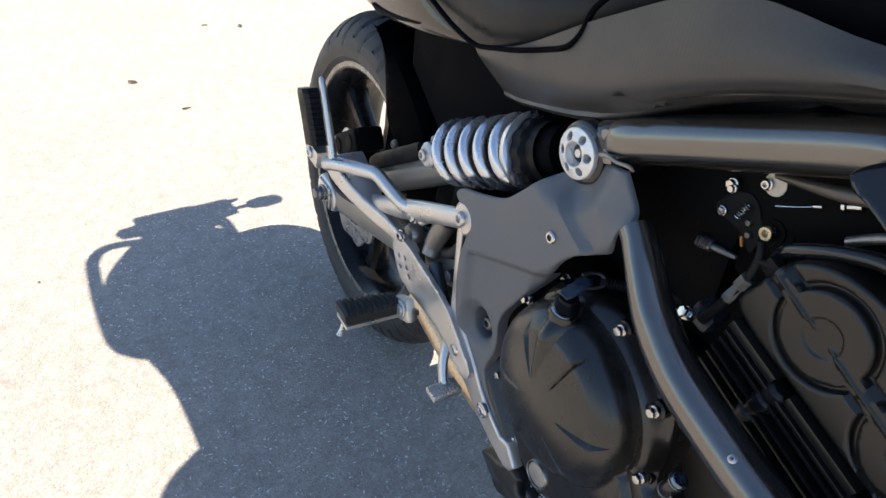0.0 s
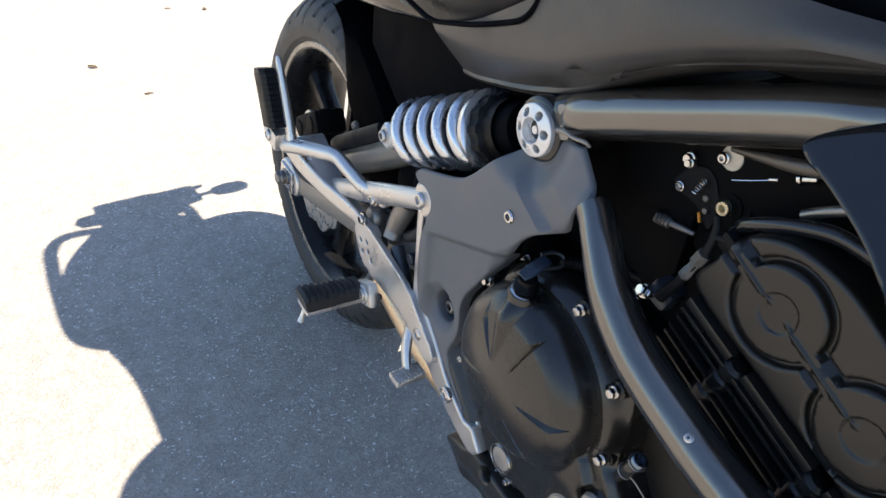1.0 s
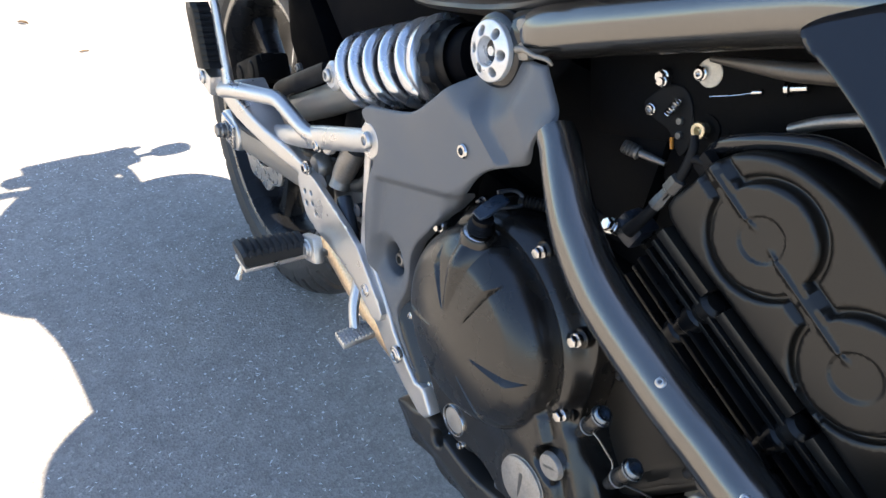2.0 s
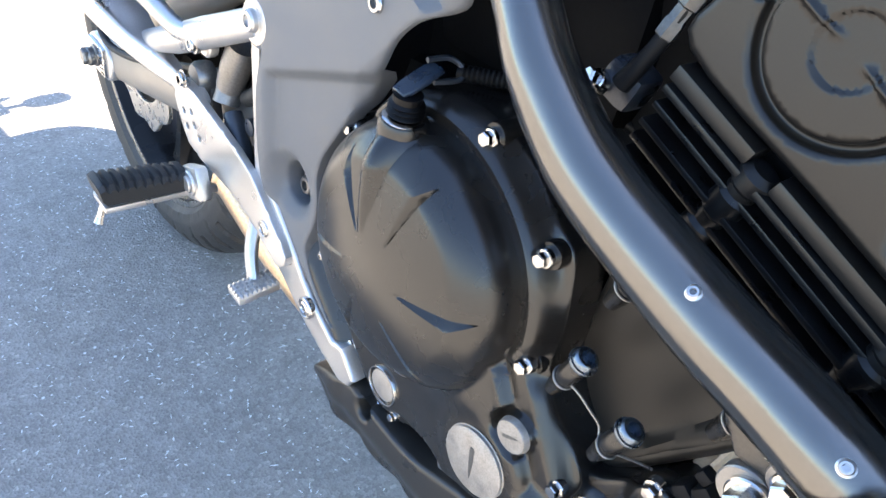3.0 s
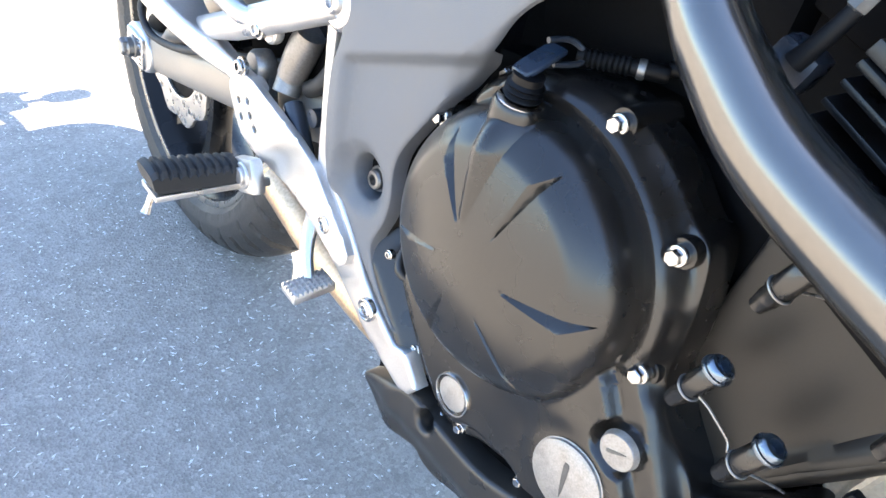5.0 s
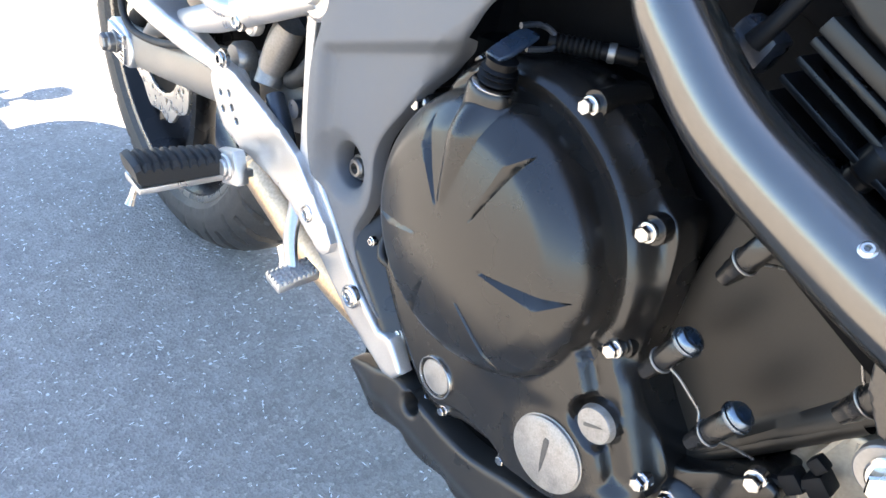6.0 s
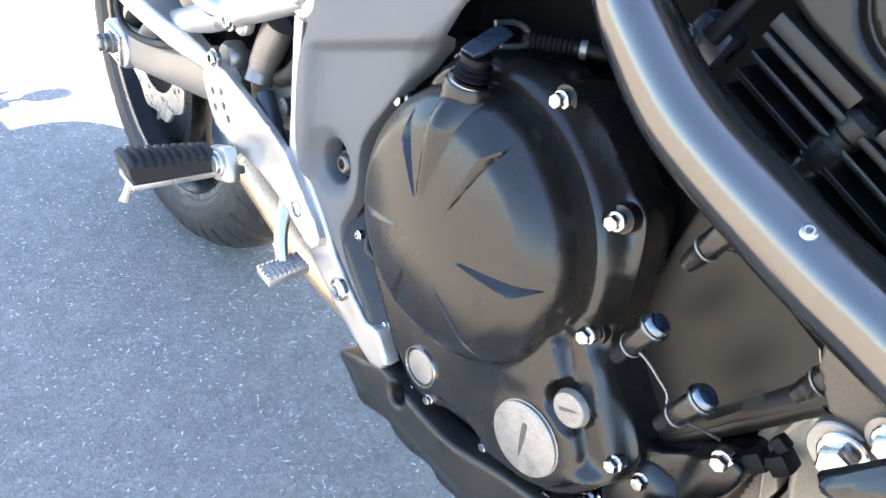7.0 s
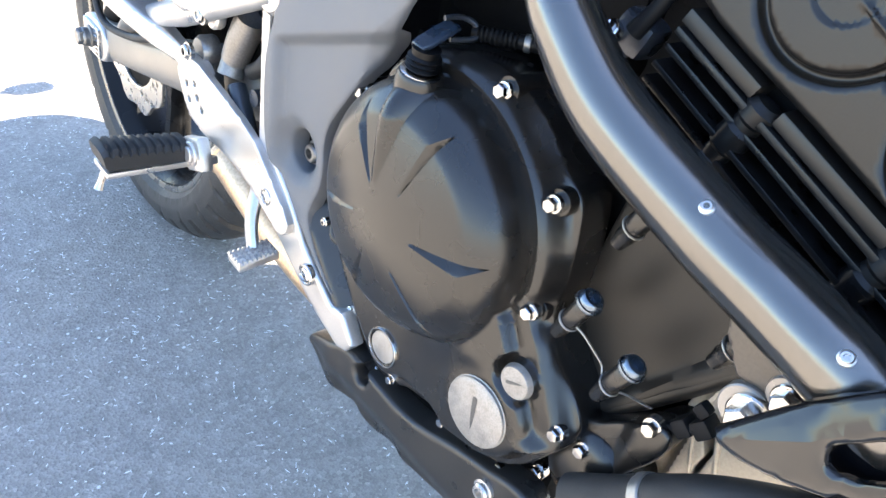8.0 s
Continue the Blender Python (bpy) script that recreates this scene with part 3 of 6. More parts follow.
def peg(center, length, wide, tall, ribs):
    """A ribbed rubber pad lying along y, its outer end cut slanting."""
    bm = bmesh.new()
    rows = []
    n = ribs * 6
    for i in range(n + 1):
        f = i / n
        y = -length * f
        groove = 0.0028 if 0.06 < f < 0.97 and (f * ribs) % 1 < 0.33 else 0.0
        end = 1 - 0.30 * step_up(0.95, 1.0, f)
        rows.append([Vector(center) + Vector((wide * (1 + 0.15 * f) * p, y - (0.0018 * q * step_up(0.88, 1, f)), 0.005 * f + tall * (1 + 0.12 * f) * q * end - (groove if q > 0.2 else 0))) for p, q in
                     ((-1, -0.8), (-1, 0.45), (-0.8, 0.85), (-0.4, 1), (0.4, 1), (0.8, 0.85), (1, 0.45), (1, -0.8), (0.8, -1), (-0.8, -1))])
    vs = add_grid(bm, rows, wrap=True)
    bm.faces.new(vs[0])
    bm.faces.new(vs[-1])
    bmesh.ops.recalc_face_normals(bm, faces=bm.faces)
    return bm


part("peg_rubber", peg((0.378, -0.180, 0.335), 0.079, 0.0155, 0.0108, 10), RUBBER, footrest, "black ribbed rubber pad", 25)
bm = bmesh.new()
add_box(bm, (0.378, -0.218, 0.3240), (0.034, 0.078, 0.0060), (0, 0, 0), 0.0015)
add_tube(bm, [(0.378, -0.254, 0.321), (0.379, -0.258, 0.311), (0.380, -0.261, 0.304)], [0.003, 0.003, 0.004], 10, 2)
part("peg_base", bm, ALLOY, footrest, "pale peg base with a feeler")

# folded passenger footrest, its pad standing up
bm = bmesh.new()
add_box(bm, (0.163, -0.210, 0.464), (0.044, 0.022, 0.028), (0, 8, 0), 0.006)
add_lathe(bm, (0.162, -0.221, 0.466), RIGHT, [(0.0085, -0.01), (0.0085, 0.002), (0.0065, 0.004), (0.0045, 0.0042), (0.004, 0.002), (0, 0.0018)], 20)
add_tube(bm, [(0.194, -0.199, 0.462), (0.180, -0.200, 0.505), (0.158, -0.201, 0.560), (0.150, -0.201, 0.572)], [0.0110, 0.0088, 0.0070, 0.0035], 14, 4, 0.7)
passenger_footrest = part("passenger_footrest", bm, ALLOY, bike, "folded silver passenger footrest")
bm = bmesh.new()
rows = []
for i in range(61):
    f = i / 60
    groove = 0.0028 if 0.05 < f < 0.95 and (f * 11) % 1 < 0.35 else 0
    c = Vector((0.168 - 0.036 * f, -0.214, 0.480 + 0.072 * f))
    w = 0.0215 * (1 - 0.25 * step_up(0.90, 1, f))
    rows.append([c + Vector((w * p - groove * 0.7 * (p > 0.9), 0.011 * q, 0.3 * w * p)) for p, q in ((-1, -0.3), (-0.93, -0.7), (-0.7, -1), (0.45, -1.08), (0.62, -0.95), (0.95, -0.55), (1, 0.8), (-1, 0.8))])
vs = add_grid(bm, rows, wrap=True)
bm.faces.new(vs[0])
bm.faces.new(vs[-1])
bmesh.ops.recalc_face_normals(bm, faces=bm.faces)
part("peg_rubber", bm, BOOT_RUBBER, passenger_footrest, "black ribbed rubber pad", 25)
bm = bmesh.new()
add_tube(bm, [(0.150, -0.210, 0.460), (0.139, -0.210, 0.488), (0.126, -0.209, 0.518), (0.116, -0.208, 0.543)], [0.0085, 0.0080, 0.0075, 0.0045], 14, 4, 1.5)
part("peg_base", bm, ALLOY, passenger_footrest)

# brake pedal
bm = bmesh.new()
add_tube(bm, [(0.462, -0.146, 0.346), (0.472, -0.150, 0.335), (0.482, -0.160, 0.318), (0.492, -0.166, 0.304), (0.502, -0.169, 0.290)], [0.0095, 0.0095, 0.0088, 0.0082, 0.0078], 12, 5, 0.7)
brake_pedal = part("brake_pedal", bm, ALLOY, bike, "silver brake pedal")
bm = bmesh.new()
add_box(bm, (0.511, -0.173, 0.288), (0.023, 0.040, 0.008), (6, 2, 0), 0.002)
tread = pose(0.511, -0.173, 0.288, 6, 2, 0)
for i in range(5):
    for j in range(9):
        p = tread @ Vector((-0.0092 + 0.0046 * i, -0.0180 + 0.0045 * j, 0.0050))
        bmesh.ops.create_cone(bm, segments=4, radius1=0.0028, radius2=0.0011, depth=0.0030, cap_ends=True, matrix=Matrix.Translation(p) @ pose(0, 0, 0, 6, 2, 0) @ pose(0, 0, 0, 0, 0, 45))
part("pedal_pad", bm, ALLOY, brake_pedal, "knurled silver pedal pad", 20)

# rear brake master cylinder and switch
bm = bmesh.new()
add_tube(bm, [(0.408, -0.130, 0.470), (0.398, -0.132, 0.448), (0.388, -0.134, 0.424)], [0.014, 0.0145, 0.013], 18, 3)
add_lathe(bm, (0.386, -0.134, 0.419), (0.15, -0.35, -0.9), [(0.012, -0.01), (0.0125, 0.012), (0.010, 0.013), (0.009, 0.004), (0, 0.003)], 22)
master_cylinder = part("master_cylinder", bm, STEEL_DARK, bike, "grey rear brake master cylinder")
bm = bmesh.new()
add_tube(bm, [(0.405, -0.125, 0.418), (0.425, -0.125, 0.432), (0.438, -0.120, 0.458), (0.436, -0.112, 0.49)], 0.008, 12)
part("reservoir_hose", bm, RUBBER, master_cylinder)
bm = bmesh.new()
add_tube(bm, [(0.405, -0.140, 0.405), (0.425, -0.143, 0.385), (0.452, -0.143, 0.350)], [0.009, 0.010, 0.008], 12, 4)
add_lathe(bm, (0.440, -0.138, 0.408), RIGHT, [(0.008, -0.02), (0.008, 0.004), (0.0, 0.005)], 16)
part("brake_switch", bm, BLUE_STEEL, master_cylinder)
bm = bmesh.new()
add_box(bm, (0.43, -0.105, 0.43), (0.10, 0.03, 0.16), (0, 10, 0), 0.012)
part("frame_casting", bm, BLACK_DULL, bike, "dark frame casting behind the bracket")

# ---- grained grey side cover over the frame joint ----
cover_line = [(0.463, 0.540), (0.474, 0.552), (0.50, 0.560), (0.545, 0.576), (0.567, 0.593), (0.586, 0.612), (0.604, 0.630), (0.622, 0.645), (0.640, 0.655), (0.656, 0.662), (0.671, 0.667), (0.684, 0.669), (0.684, 0.669), (0.697, 0.654), (0.711, 0.638), (0.711, 0.638), (0.703, 0.630),
              (0.697, 0.616), (0.694, 0.604), (0.688, 0.594), (0.664, 0.580), (0.648, 0.564), (0.634, 0.541), (0.6165, 0.5175), (0.6015, 0.4945), (0.5855, 0.4695), (0.571, 0.446), (0.5660, 0.426), (0.5685, 0.405), (0.5665, 0.385), (0.559, 0.366), (0.556, 0.350), (0.570, 0.328), (0.598, 0.305), (0.608, 0.297), (0.585, 0.308),
              (0.545, 0.338), (0.510, 0.370), (0.494, 0.392), (0.486, 0.430), (0.485, 0.470), (0.494, 0.508), (0.482, 0.528)]


def beside(x, z, a, b):
    """How far (x, z) lies to the right of the line from a to b."""
    n, dx, dz = math.dist(a, b), b[0] - a[0], b[1] - a[1]
    return ((x - a[0]) * -dz + (z - a[1]) * dx) / n


def ridge_line(off):
    return [(x, 0.488 + 0.375 * (x - 0.50) + off) for x in (0.500, 0.540, 0.580, 0.625)]


def flank_line(off):
    return [(off - 0.05 * (z - 0.44), z) for z in (0.400, 0.440, 0.488)]


FOLDS = [[(0.6195, 0.6135), (0.6725, 0.5850)], [(0.6290, 0.6225), (0.6790, 0.5910)], [(0.6590, 0.6450), (0.6990, 0.6020)]]


def cover_height(x, z):
    h = 0.160
    ridge = z - (0.488 + 0.375 * (x - 0.50))
    low = (1 - step_up(-0.0085, 0.0025, ridge)) * step_up(0.497, 0.509, x + 0.05 * (z - 0.44))
    h -= 0.0085 * low
    h -= 0.50 * min(0.015, max(0, beside(x, z, (0.650, 0.566), (0.6125, 0.529)))) * step_up(0.600, 0.612, x)
    up = step_up(0.566, 0.582, z)
    h -= 0.0068 * up * min(1, max(0, beside(x, z, *FOLDS[0]) / 0.0085)) * step_up(0.612, 0.622, x)
    across = beside(x, z, *FOLDS[2])
    h += 0.10 * up * min(0.030, max(0, beside(x, z, *FOLDS[1]))) * step_up(0.622, 0.634, x)
    h -= 0.24 * max(0, across) * up
    h += 0.010 * step_up(0.026, 0.006, math.hypot(x - 0.714, z - 0.624))
    h -= 0.016 * step_up(0.056, 0.027, math.hypot(x - 0.624, z - 0.6585))
    h -= 0.012 * step_up(0.622, 0.66, z) * step_up(0.66, 0.60, x)
    h -= 0.008 * step_up(1.75, 0.9, math.hypot((x - 0.5295) / 0.0190, (z - 0.4010) / 0.0185))
    return h


bm = bmesh.new()
add_panel(bm, outline(cover_line, 3), cover_height, 0.130, [circle(0.5295, 0.4010, 0.0190, 40, 0.0185)], 0.004, 0.0030, False, FOLDS + [ridge_line(q) for q in (-0.0085, -0.0065, -0.0045, -0.002, 0.0005, 0.0025)] + [flank_line(q) for q in (0.497, 0.500, 0.503, 0.506, 0.509)] + [[(0.650, 0.566), (0.6125, 0.529)]])
for v in bm.verts:
    if abs(v.co.y + 0.130) < 1e-6:
        in_hole = math.hypot(v.co.x - 0.5295, v.co.z - 0.4010) < 0.022
        v.co.y = -0.126 if in_hole else -(cover_height(v.co.x, v.co.z) - (0.0045 if v.co.z > 0.54 else 0.014))
side_cover = part("side_cover", bm, GREY_PLASTIC, bike, "charcoal grained plastic frame cover", 28)
socket_bolt("bolt", (0.630, -0.1585, 0.580), RIGHT, 0.0125, CHROME, side_cover)
bm = bmesh.new()
add_lathe(bm, (0.630, -0.150, 0.580), RIGHT, [(0.0115, 0), (0.0115, 0.0092), (0.0100, 0.0096), (0, 0.0097)], 24)
part("washer", bm, BLACK_DULL, side_cover)
bm = bmesh.new()
add_lathe(bm, (0.5295, -0.120, 0.4010), RIGHT, [(0.021, 0), (0.021, 0.0055), (0, 0.006)], 24)
part("recess", bm, BLACK_DULL, side_cover)
socket_bolt("bolt", (0.5265, -0.130, 0.3950), RIGHT, 0.017, STEEL_DARK, side_cover)
# same plastic as the cover; the darker grey paints this facet's shade
bm = bmesh.new()
add_panel(bm, outline([(0.556, 0.366), (0.566, 0.372), (0.572, 0.352), (0.588, 0.336), (0.606, 0.316), (0.620, 0.303), (0.620, 0.294), (0.608, 0.290), (0.592, 0.305), (0.566, 0.330), (0.554, 0.350)], 3), lambda x, z: 0.1495 - 0.95 * max(0, beside(x, z, (0.610, 0.292), (0.562, 0.338)) * -1 - 0.001), 0.118, (), 0.0035, 0.0015)
part("shaded_edge_strip", bm, BELLY_GREY, side_cover, "sloping lower edge of the cover, coloured dark as a shaded facet")
bm = bmesh.new()
add_tube(bm, [(0.580, -0.138, 0.366), (0.582, -0.142, 0.358), (0.588, -0.145, 0.351), (0.594, -0.143, 0.347)], [0.002, 0.003, 0.004, 0.003], 10, 4)
clip = part("wiring_clip", bm, BELLY_GREY, side_cover, "small grey clip beside the clutch cover")
socket_bolt("bolt", (0.574, -0.146, 0.357), RIGHT, 0.0065, CHROME, clip)

# ---- shock absorber lying along the side ----
LOW, HIGH = Vector((0.338, -0.112, 0.527)), Vector((0.590, -0.110, 0.641))
axis = (HIGH - LOW).normalized()
bm = bmesh.new()
add_lathe(bm, LOW, axis, [(0.012, 0.01), (0.019, 0.016), (0.019, 0.12), (0.023, 0.13), (0.023, 0.20), (0.030, 0.204), (0.030, 0.216), (0.026, 0.218), (0.026, 0.262)], 32)
shock_absorber = part("shock_absorber", bm, DEEP_BLACK, bike, "side-mounted rear shock absorber")
bm = bmesh.new()
u = axis.orthogonal().normalized()
w = axis.cross(u)
coil = []
turns, start, end = 4.4, 0.046, 0.198
for k in range(241):
    f = k / 240
    a = 2 * math.pi * turns * f + 0.6
    flat = step_up(0, 0.12, f) * (1 - step_up(0.90, 1, f))
    coil.append(LOW + axis * (start + (end - start) * (0.055 + 0.89 * f if 0.0 < f < 1 else f)) + 0.0345 * (math.cos(a) * u + math.sin(a) * w))
add_tube(bm, coil, 0.0078, 16, 1)
part("spring", bm, SPRING_GREY, shock_absorber, "silver-grey coil spring")
bm = bmesh.new()
add_lathe(bm, LOW + axis * 0.200, axis, [(0.030, 0), (0.041, 0.001), (0.042, 0.004), (0.042, 0.009), (0.038, 0.011), (0.030, 0.0115)], 40)
part("spring_seat", bm, SPRING_GREY, shock_absorber)
bm = bmesh.new()
rows = [[LOW + axis * (0.212 + h) + (r + (0.0022 if q % 6 < 3 else 0) * notch) * (math.cos(2 * math.pi * q / 72) * u + math.sin(2 * math.pi * q / 72) * w) for q in range(72)]
        for r, h, notch in ((0.028, 0, 0), (0.034, 0.001, 1), (0.034, 0.013, 1), (0.030, 0.016, 0), (0.030, 0.030, 0))]
add_grid(bm, rows, wrap=True)
part("preload_ring", bm, BLACK_PLASTIC, shock_absorber, "black notched preload ring")
CAP = (0.624, 0.6585)
bm = bmesh.new()
add_lathe(bm, (CAP[0], -0.085, CAP[1]), RIGHT, [(0.0285, 0), (0.0285, 0.052), (0.0275, 0.056), (0.024, 0.058)], 40)
part("mount_housing", bm, BLACK_GLOSS, shock_absorber)
holes = [circle(CAP[0] + 0.0160 * math.cos(2 * math.pi * k / 6 + 0.15), CAP[1] + 0.0160 * math.sin(2 * math.pi * k / 6 + 0.15), 0.0037, 16) for k in range(6)]
bm = bmesh.new()
add_panel(bm, circle(*CAP, 0.0230, 48), lambda x, z: 0.1510 - 0.003 * step_up(0.012, 0.0230, math.hypot(x - CAP[0], z - CAP[1])), 0.142, holes + [circle(*CAP, 0.0108, 32)], 0.003, 0.0012)
cap = part("mount_cap", bm, CAP_ALLOY, shock_absorber, "round silver cap with six holes")
bm = bmesh.new()
add_lathe(bm, (CAP[0], -0.138, CAP[1]), RIGHT, [(0.0112, 0), (0.0112, 0.012), (0.0100, 0.008), (0.0085, 0.005), (0.004, 0.0045), (0.0035, 0.008), (0, 0.0082)], 32)
part("mount_bolt", bm, CAP_ALLOY, shock_absorber)
bm = bmesh.new()
add_lathe(bm, (0.336, -0.100, 0.526), RIGHT, [(0.016, -0.01), (0.017, 0.0), (0.017, 0.026), (0.013, 0.030)], 24)
part("lower_eye", bm, CAP_ALLOY, shock_absorber)
socket_bolt("bolt", (0.335, -0.130, 0.5265), RIGHT, 0.016, ALLOY, shock_absorber)

# ---- frame tubes ----
bm = bmesh.new()
add_tube(bm, [(0.648, -0.122, 0.677), (0.665, -0.127, 0.685), (0.707, -0.128, 0.703), (0.757, -0.128, 0.723), (0.83, -0.128, 0.752), (0.875, -0.127, 0.766), (0.95, -0.115, 0.79), (1.06, -0.08, 0.825)], 0.0195, 28, 8)
main_tube = part("frame_tube", bm, TUBE_PAINT, bike, "gunmetal painted main frame tube")
bm = bmesh.new()
add_lathe(bm, (0.650, -0.123, 0.678), (0.92, 0, 0.39), [(0.0190, -0.020), (0.0205, -0.012), (0.0205, 0.003), (0.0198, 0.008)], 28)
part("weld_collar", bm, BLACK_GLOSS, main_tube)
bm = bmesh.new()
add_box(bm, (0.642, -0.112, 0.697), (0.030, 0.016, 0.010), (0, -22, 0), 0.003)
part("bracket", bm, RAW_CAST, main_tube)
bm = bmesh.new()
add_tube(bm, [(0.648, -0.142, 0.668), (0.660, -0.146, 0.672), (0.672, -0.147, 0.672), (0.684, -0.147, 0.674), (0.688, -0.144, 0.671)], [0.003, 0.002, 0.0016, 0.0018, 0.001], 10, 5)
add_box(bm, (0.651, -0.128, 0.676), (0.012, 0.030, 0.030), (0, -22, 0), 0.004)
part("frame_lug", bm, SWING_GREY, main_tube, "grey cast frame lug")
bm = bmesh.new()
add_tube(bm, [(0.711, -0.149, 0.632), (0.722, -0.153, 0.626), (0.743, -0.163, 0.613), (0.769, -0.171, 0.592), (0.808, -0.174, 0.566), (0.870, -0.175, 0.5425), (0.907, -0.174, 0.531), (0.945, -0.173, 0.518), (1.0, -0.160, 0.487), (1.06, -0.14, 0.455)], [0.0140, 0.0145, 0.0155, 0.0168, 0.0180, 0.0182, 0.0182, 0.0182, 0.0182, 0.0182], 28, 8)
down_tube = part("frame_tube", bm, TUBE_PAINT, bike, "gunmetal painted curved down tube")
socket_bolt("screw", (0.871, -0.1875, 0.5555), (0, -0.72, 0.69), 0.0052, ALLOY, down_tube)
socket_bolt("screw", (0.940, -0.1880, 0.5328), (0, -0.72, 0.69), 0.0052, ALLOY, down_tube)
bm = bmesh.new()
add_panel(bm, [(0.888, 0.512), (0.894, 0.493), (0.901, 0.484), (0.906, 0.478), (0.918, 0.475), (0.928, 0.470), (0.945, 0.466), (0.955, 0.48), (0.95, 0.505), (0.92, 0.525)], lambda x, z: 0.156, 0.149, (), 0.005, 0.0015)
engine_mount = part("engine_mount", bm, MOUNT_PAINT, down_tube, "painted engine mounting plate")
for x, z, r in ((0.919, 0.467, 0.0125), (0.930, 0.486, 0.009)):
    bm = bmesh.new()
    add_lathe(bm, (x - 0.002, -0.152, z), RIGHT, [(r, 0), (r, 0.0062), (r * 0.94, 0.007), (0, 0.0071)], 32)
    part("washer", bm, WIRE_STEEL, down_tube)
hex_bolt("mount_bolt", (0.920, -0.161, 0.468), RIGHT, 0.0205, CHROME, down_tube, "large bright flange bolt")
hex_bolt("mount_bolt", (0.930, -0.160, 0.486), RIGHT, 0.0155, CHROME, down_tube)

# ---- engine ----
# blackened to stand for shade in the gaps; the third box is filler
bm = bmesh.new()
add_box(bm, (0.70, 0.0, 0.40), (0.26, 0.18, 0.25), (0, 0, 0), 0.02)
add_box(bm, (0.86, 0.0, 0.45), (0.14, 0.19, 0.15), (0, 23, 0), 0.015)
add_box(bm, (0.71, -0.055, 0.272), (0.24, 0.10, 0.12), (0, 0, 0), 0.012)
engine = part("engine", bm, BLACK_DULL, bike, "engine block blackened for the shaded gaps behind its covers")

flange = [(0.583, 0.350), (0.585, 0.400), (0.586, 0.445), (0.592, 0.482), (0.616, 0.515), (0.648, 0.536), (0.682, 0.545), (0.718, 0.543), (0.750, 0.529), (0.774, 0.508), (0.788, 0.498), (0.794, 0.476), (0.798, 0.446), (0.799, 0.423), (0.814, 0.398), (0.838, 0.372),
          (0.844, 0.356), (0.836, 0.338), (0.822, 0.312), (0.803, 0.293), (0.775, 0.283), (0.754, 0.279), (0.741, 0.2845), (0.722, 0.2800), (0.701, 0.2735), (0.688, 0.2640), (0.673, 0.2615), (0.659, 0.2645), (0.640, 0.2790), (0.612, 0.307)]
dome = (0.686, 0.437)
flange_line = outline(flange, 4)
# the dome's profile: radius and how far it stands out; a low crown, a faint crease, a steep shoulder
CROWN = [(r, 0.1920 - 2.1 * r * r) for r in (0.0, 0.012, 0.024, 0.036, 0.048, 0.058, 0.064, 0.068)]
BEVEL = [(0.0686, 0.18205), (0.0735, 0.1790), (0.0785, 0.1750), (0.0828, 0.1705), (0.0862, 0.1650), (0.0884, 0.1590), (0.0900, 0.1525), (0.0914, 0.1450), (0.0932, 0.1360)]
CROWN_LINE = np.array([(p.x, p.y) for line in (CROWN, BEVEL) for p in spline([(r, h, 0) for r, h in line], 8)])

FLUTES = (((0.6737, 0.4586), (0.6445, 0.5010), 0.001, 0.0086, 0.0050), ((0.7003, 0.4630), (0.7190, 0.5105), 0.001, 0.0070, 0.0046), ((0.7151, 0.4392), (0.7672, 0.4474), -0.001, -0.0088, 0.0054),
          ((0.7032, 0.4118), (0.7403, 0.3754), 0.001, 0.0032, 0.0016), ((0.6759, 0.4063), (0.6650, 0.3640), -0.001, -0.0066, 0.0034), ((0.6633, 0.4328), (0.6182, 0.4210), 0.001, 0.0044, 0.0026))
NECK_LINE = ((0.6765, 0.4585), (0.6735, 0.5215))


def flute_frame(a, b):
    n = math.dist(a, b)
    return n, (b[0] - a[0]) / n, (b[1] - a[1]) / n


def flute_width(t, n, w0, w1):
    full = 0.72 * n
    return abs(w0 + (w1 - w0) * t / full) if t < full else abs(w1) * (n - t) / (n - full)


def flute(x, z, a, b, w0, w1, deep):
    """A sunk leaf-shaped flute from a to b: a steep side along the line, a slope up to the other side."""
    n, dx, dz = flute_frame(a, b)
    t = (x - a[0]) * dx + (z - a[1]) * dz
    if not 0 < t < n:
        return 0
    s = (-(x - a[0]) * dz + (z - a[1]) * dx) * math.copysign(1, w1)
    w = flute_width(t, n, w0, w1)
    if s <= -0.0008 or s >= w:
        return 0
    return deep * min(1, w / abs(w1) + 0.15) * min(1, (s + 0.0008) / 0.0008) * min(1, (1 - s / w) * 1.15) * min(1, t / 0.004)


def flute_lines(a, b, w0, w1, deep):
    n, dx, dz = flute_frame(a, b)
    sign = math.copysign(1, w1)
    at = lambda t, s: (a[0] + dx * t - dz * s * sign, a[1] + dz * t + dx * s * sign)
    return [[at(0, -0.0008), at(n, -0.0008)], [at(0, 0), at(n, 0)], [at(0, abs(w0)), at(0.72 * n, abs(w1)), at(n, 0)]]


def side_distance(x, z):
    return ((x - 0.797) * -0.066 - (z - 0.430) * 0.045) / 0.0799


def in_fillet(x, z):
    return 0.0228 < side_distance(x, z) < 0.0328 and 0.345 < z < 0.412


def edge_distance(x, z, r, d):
    """How far inside the cover's edge: an arc round the dome, a straight side beside the plugs, the outline elsewhere."""
    low = d + (side_distance(x, z) - d) * step_up(0.325, 0.355, z) * step_up(0.710, 0.755, x)
    w = step_up(0.405, 0.440, z) * step_up(0.615, 0.655, x)
    return low + (0.1135 - r - low) * w


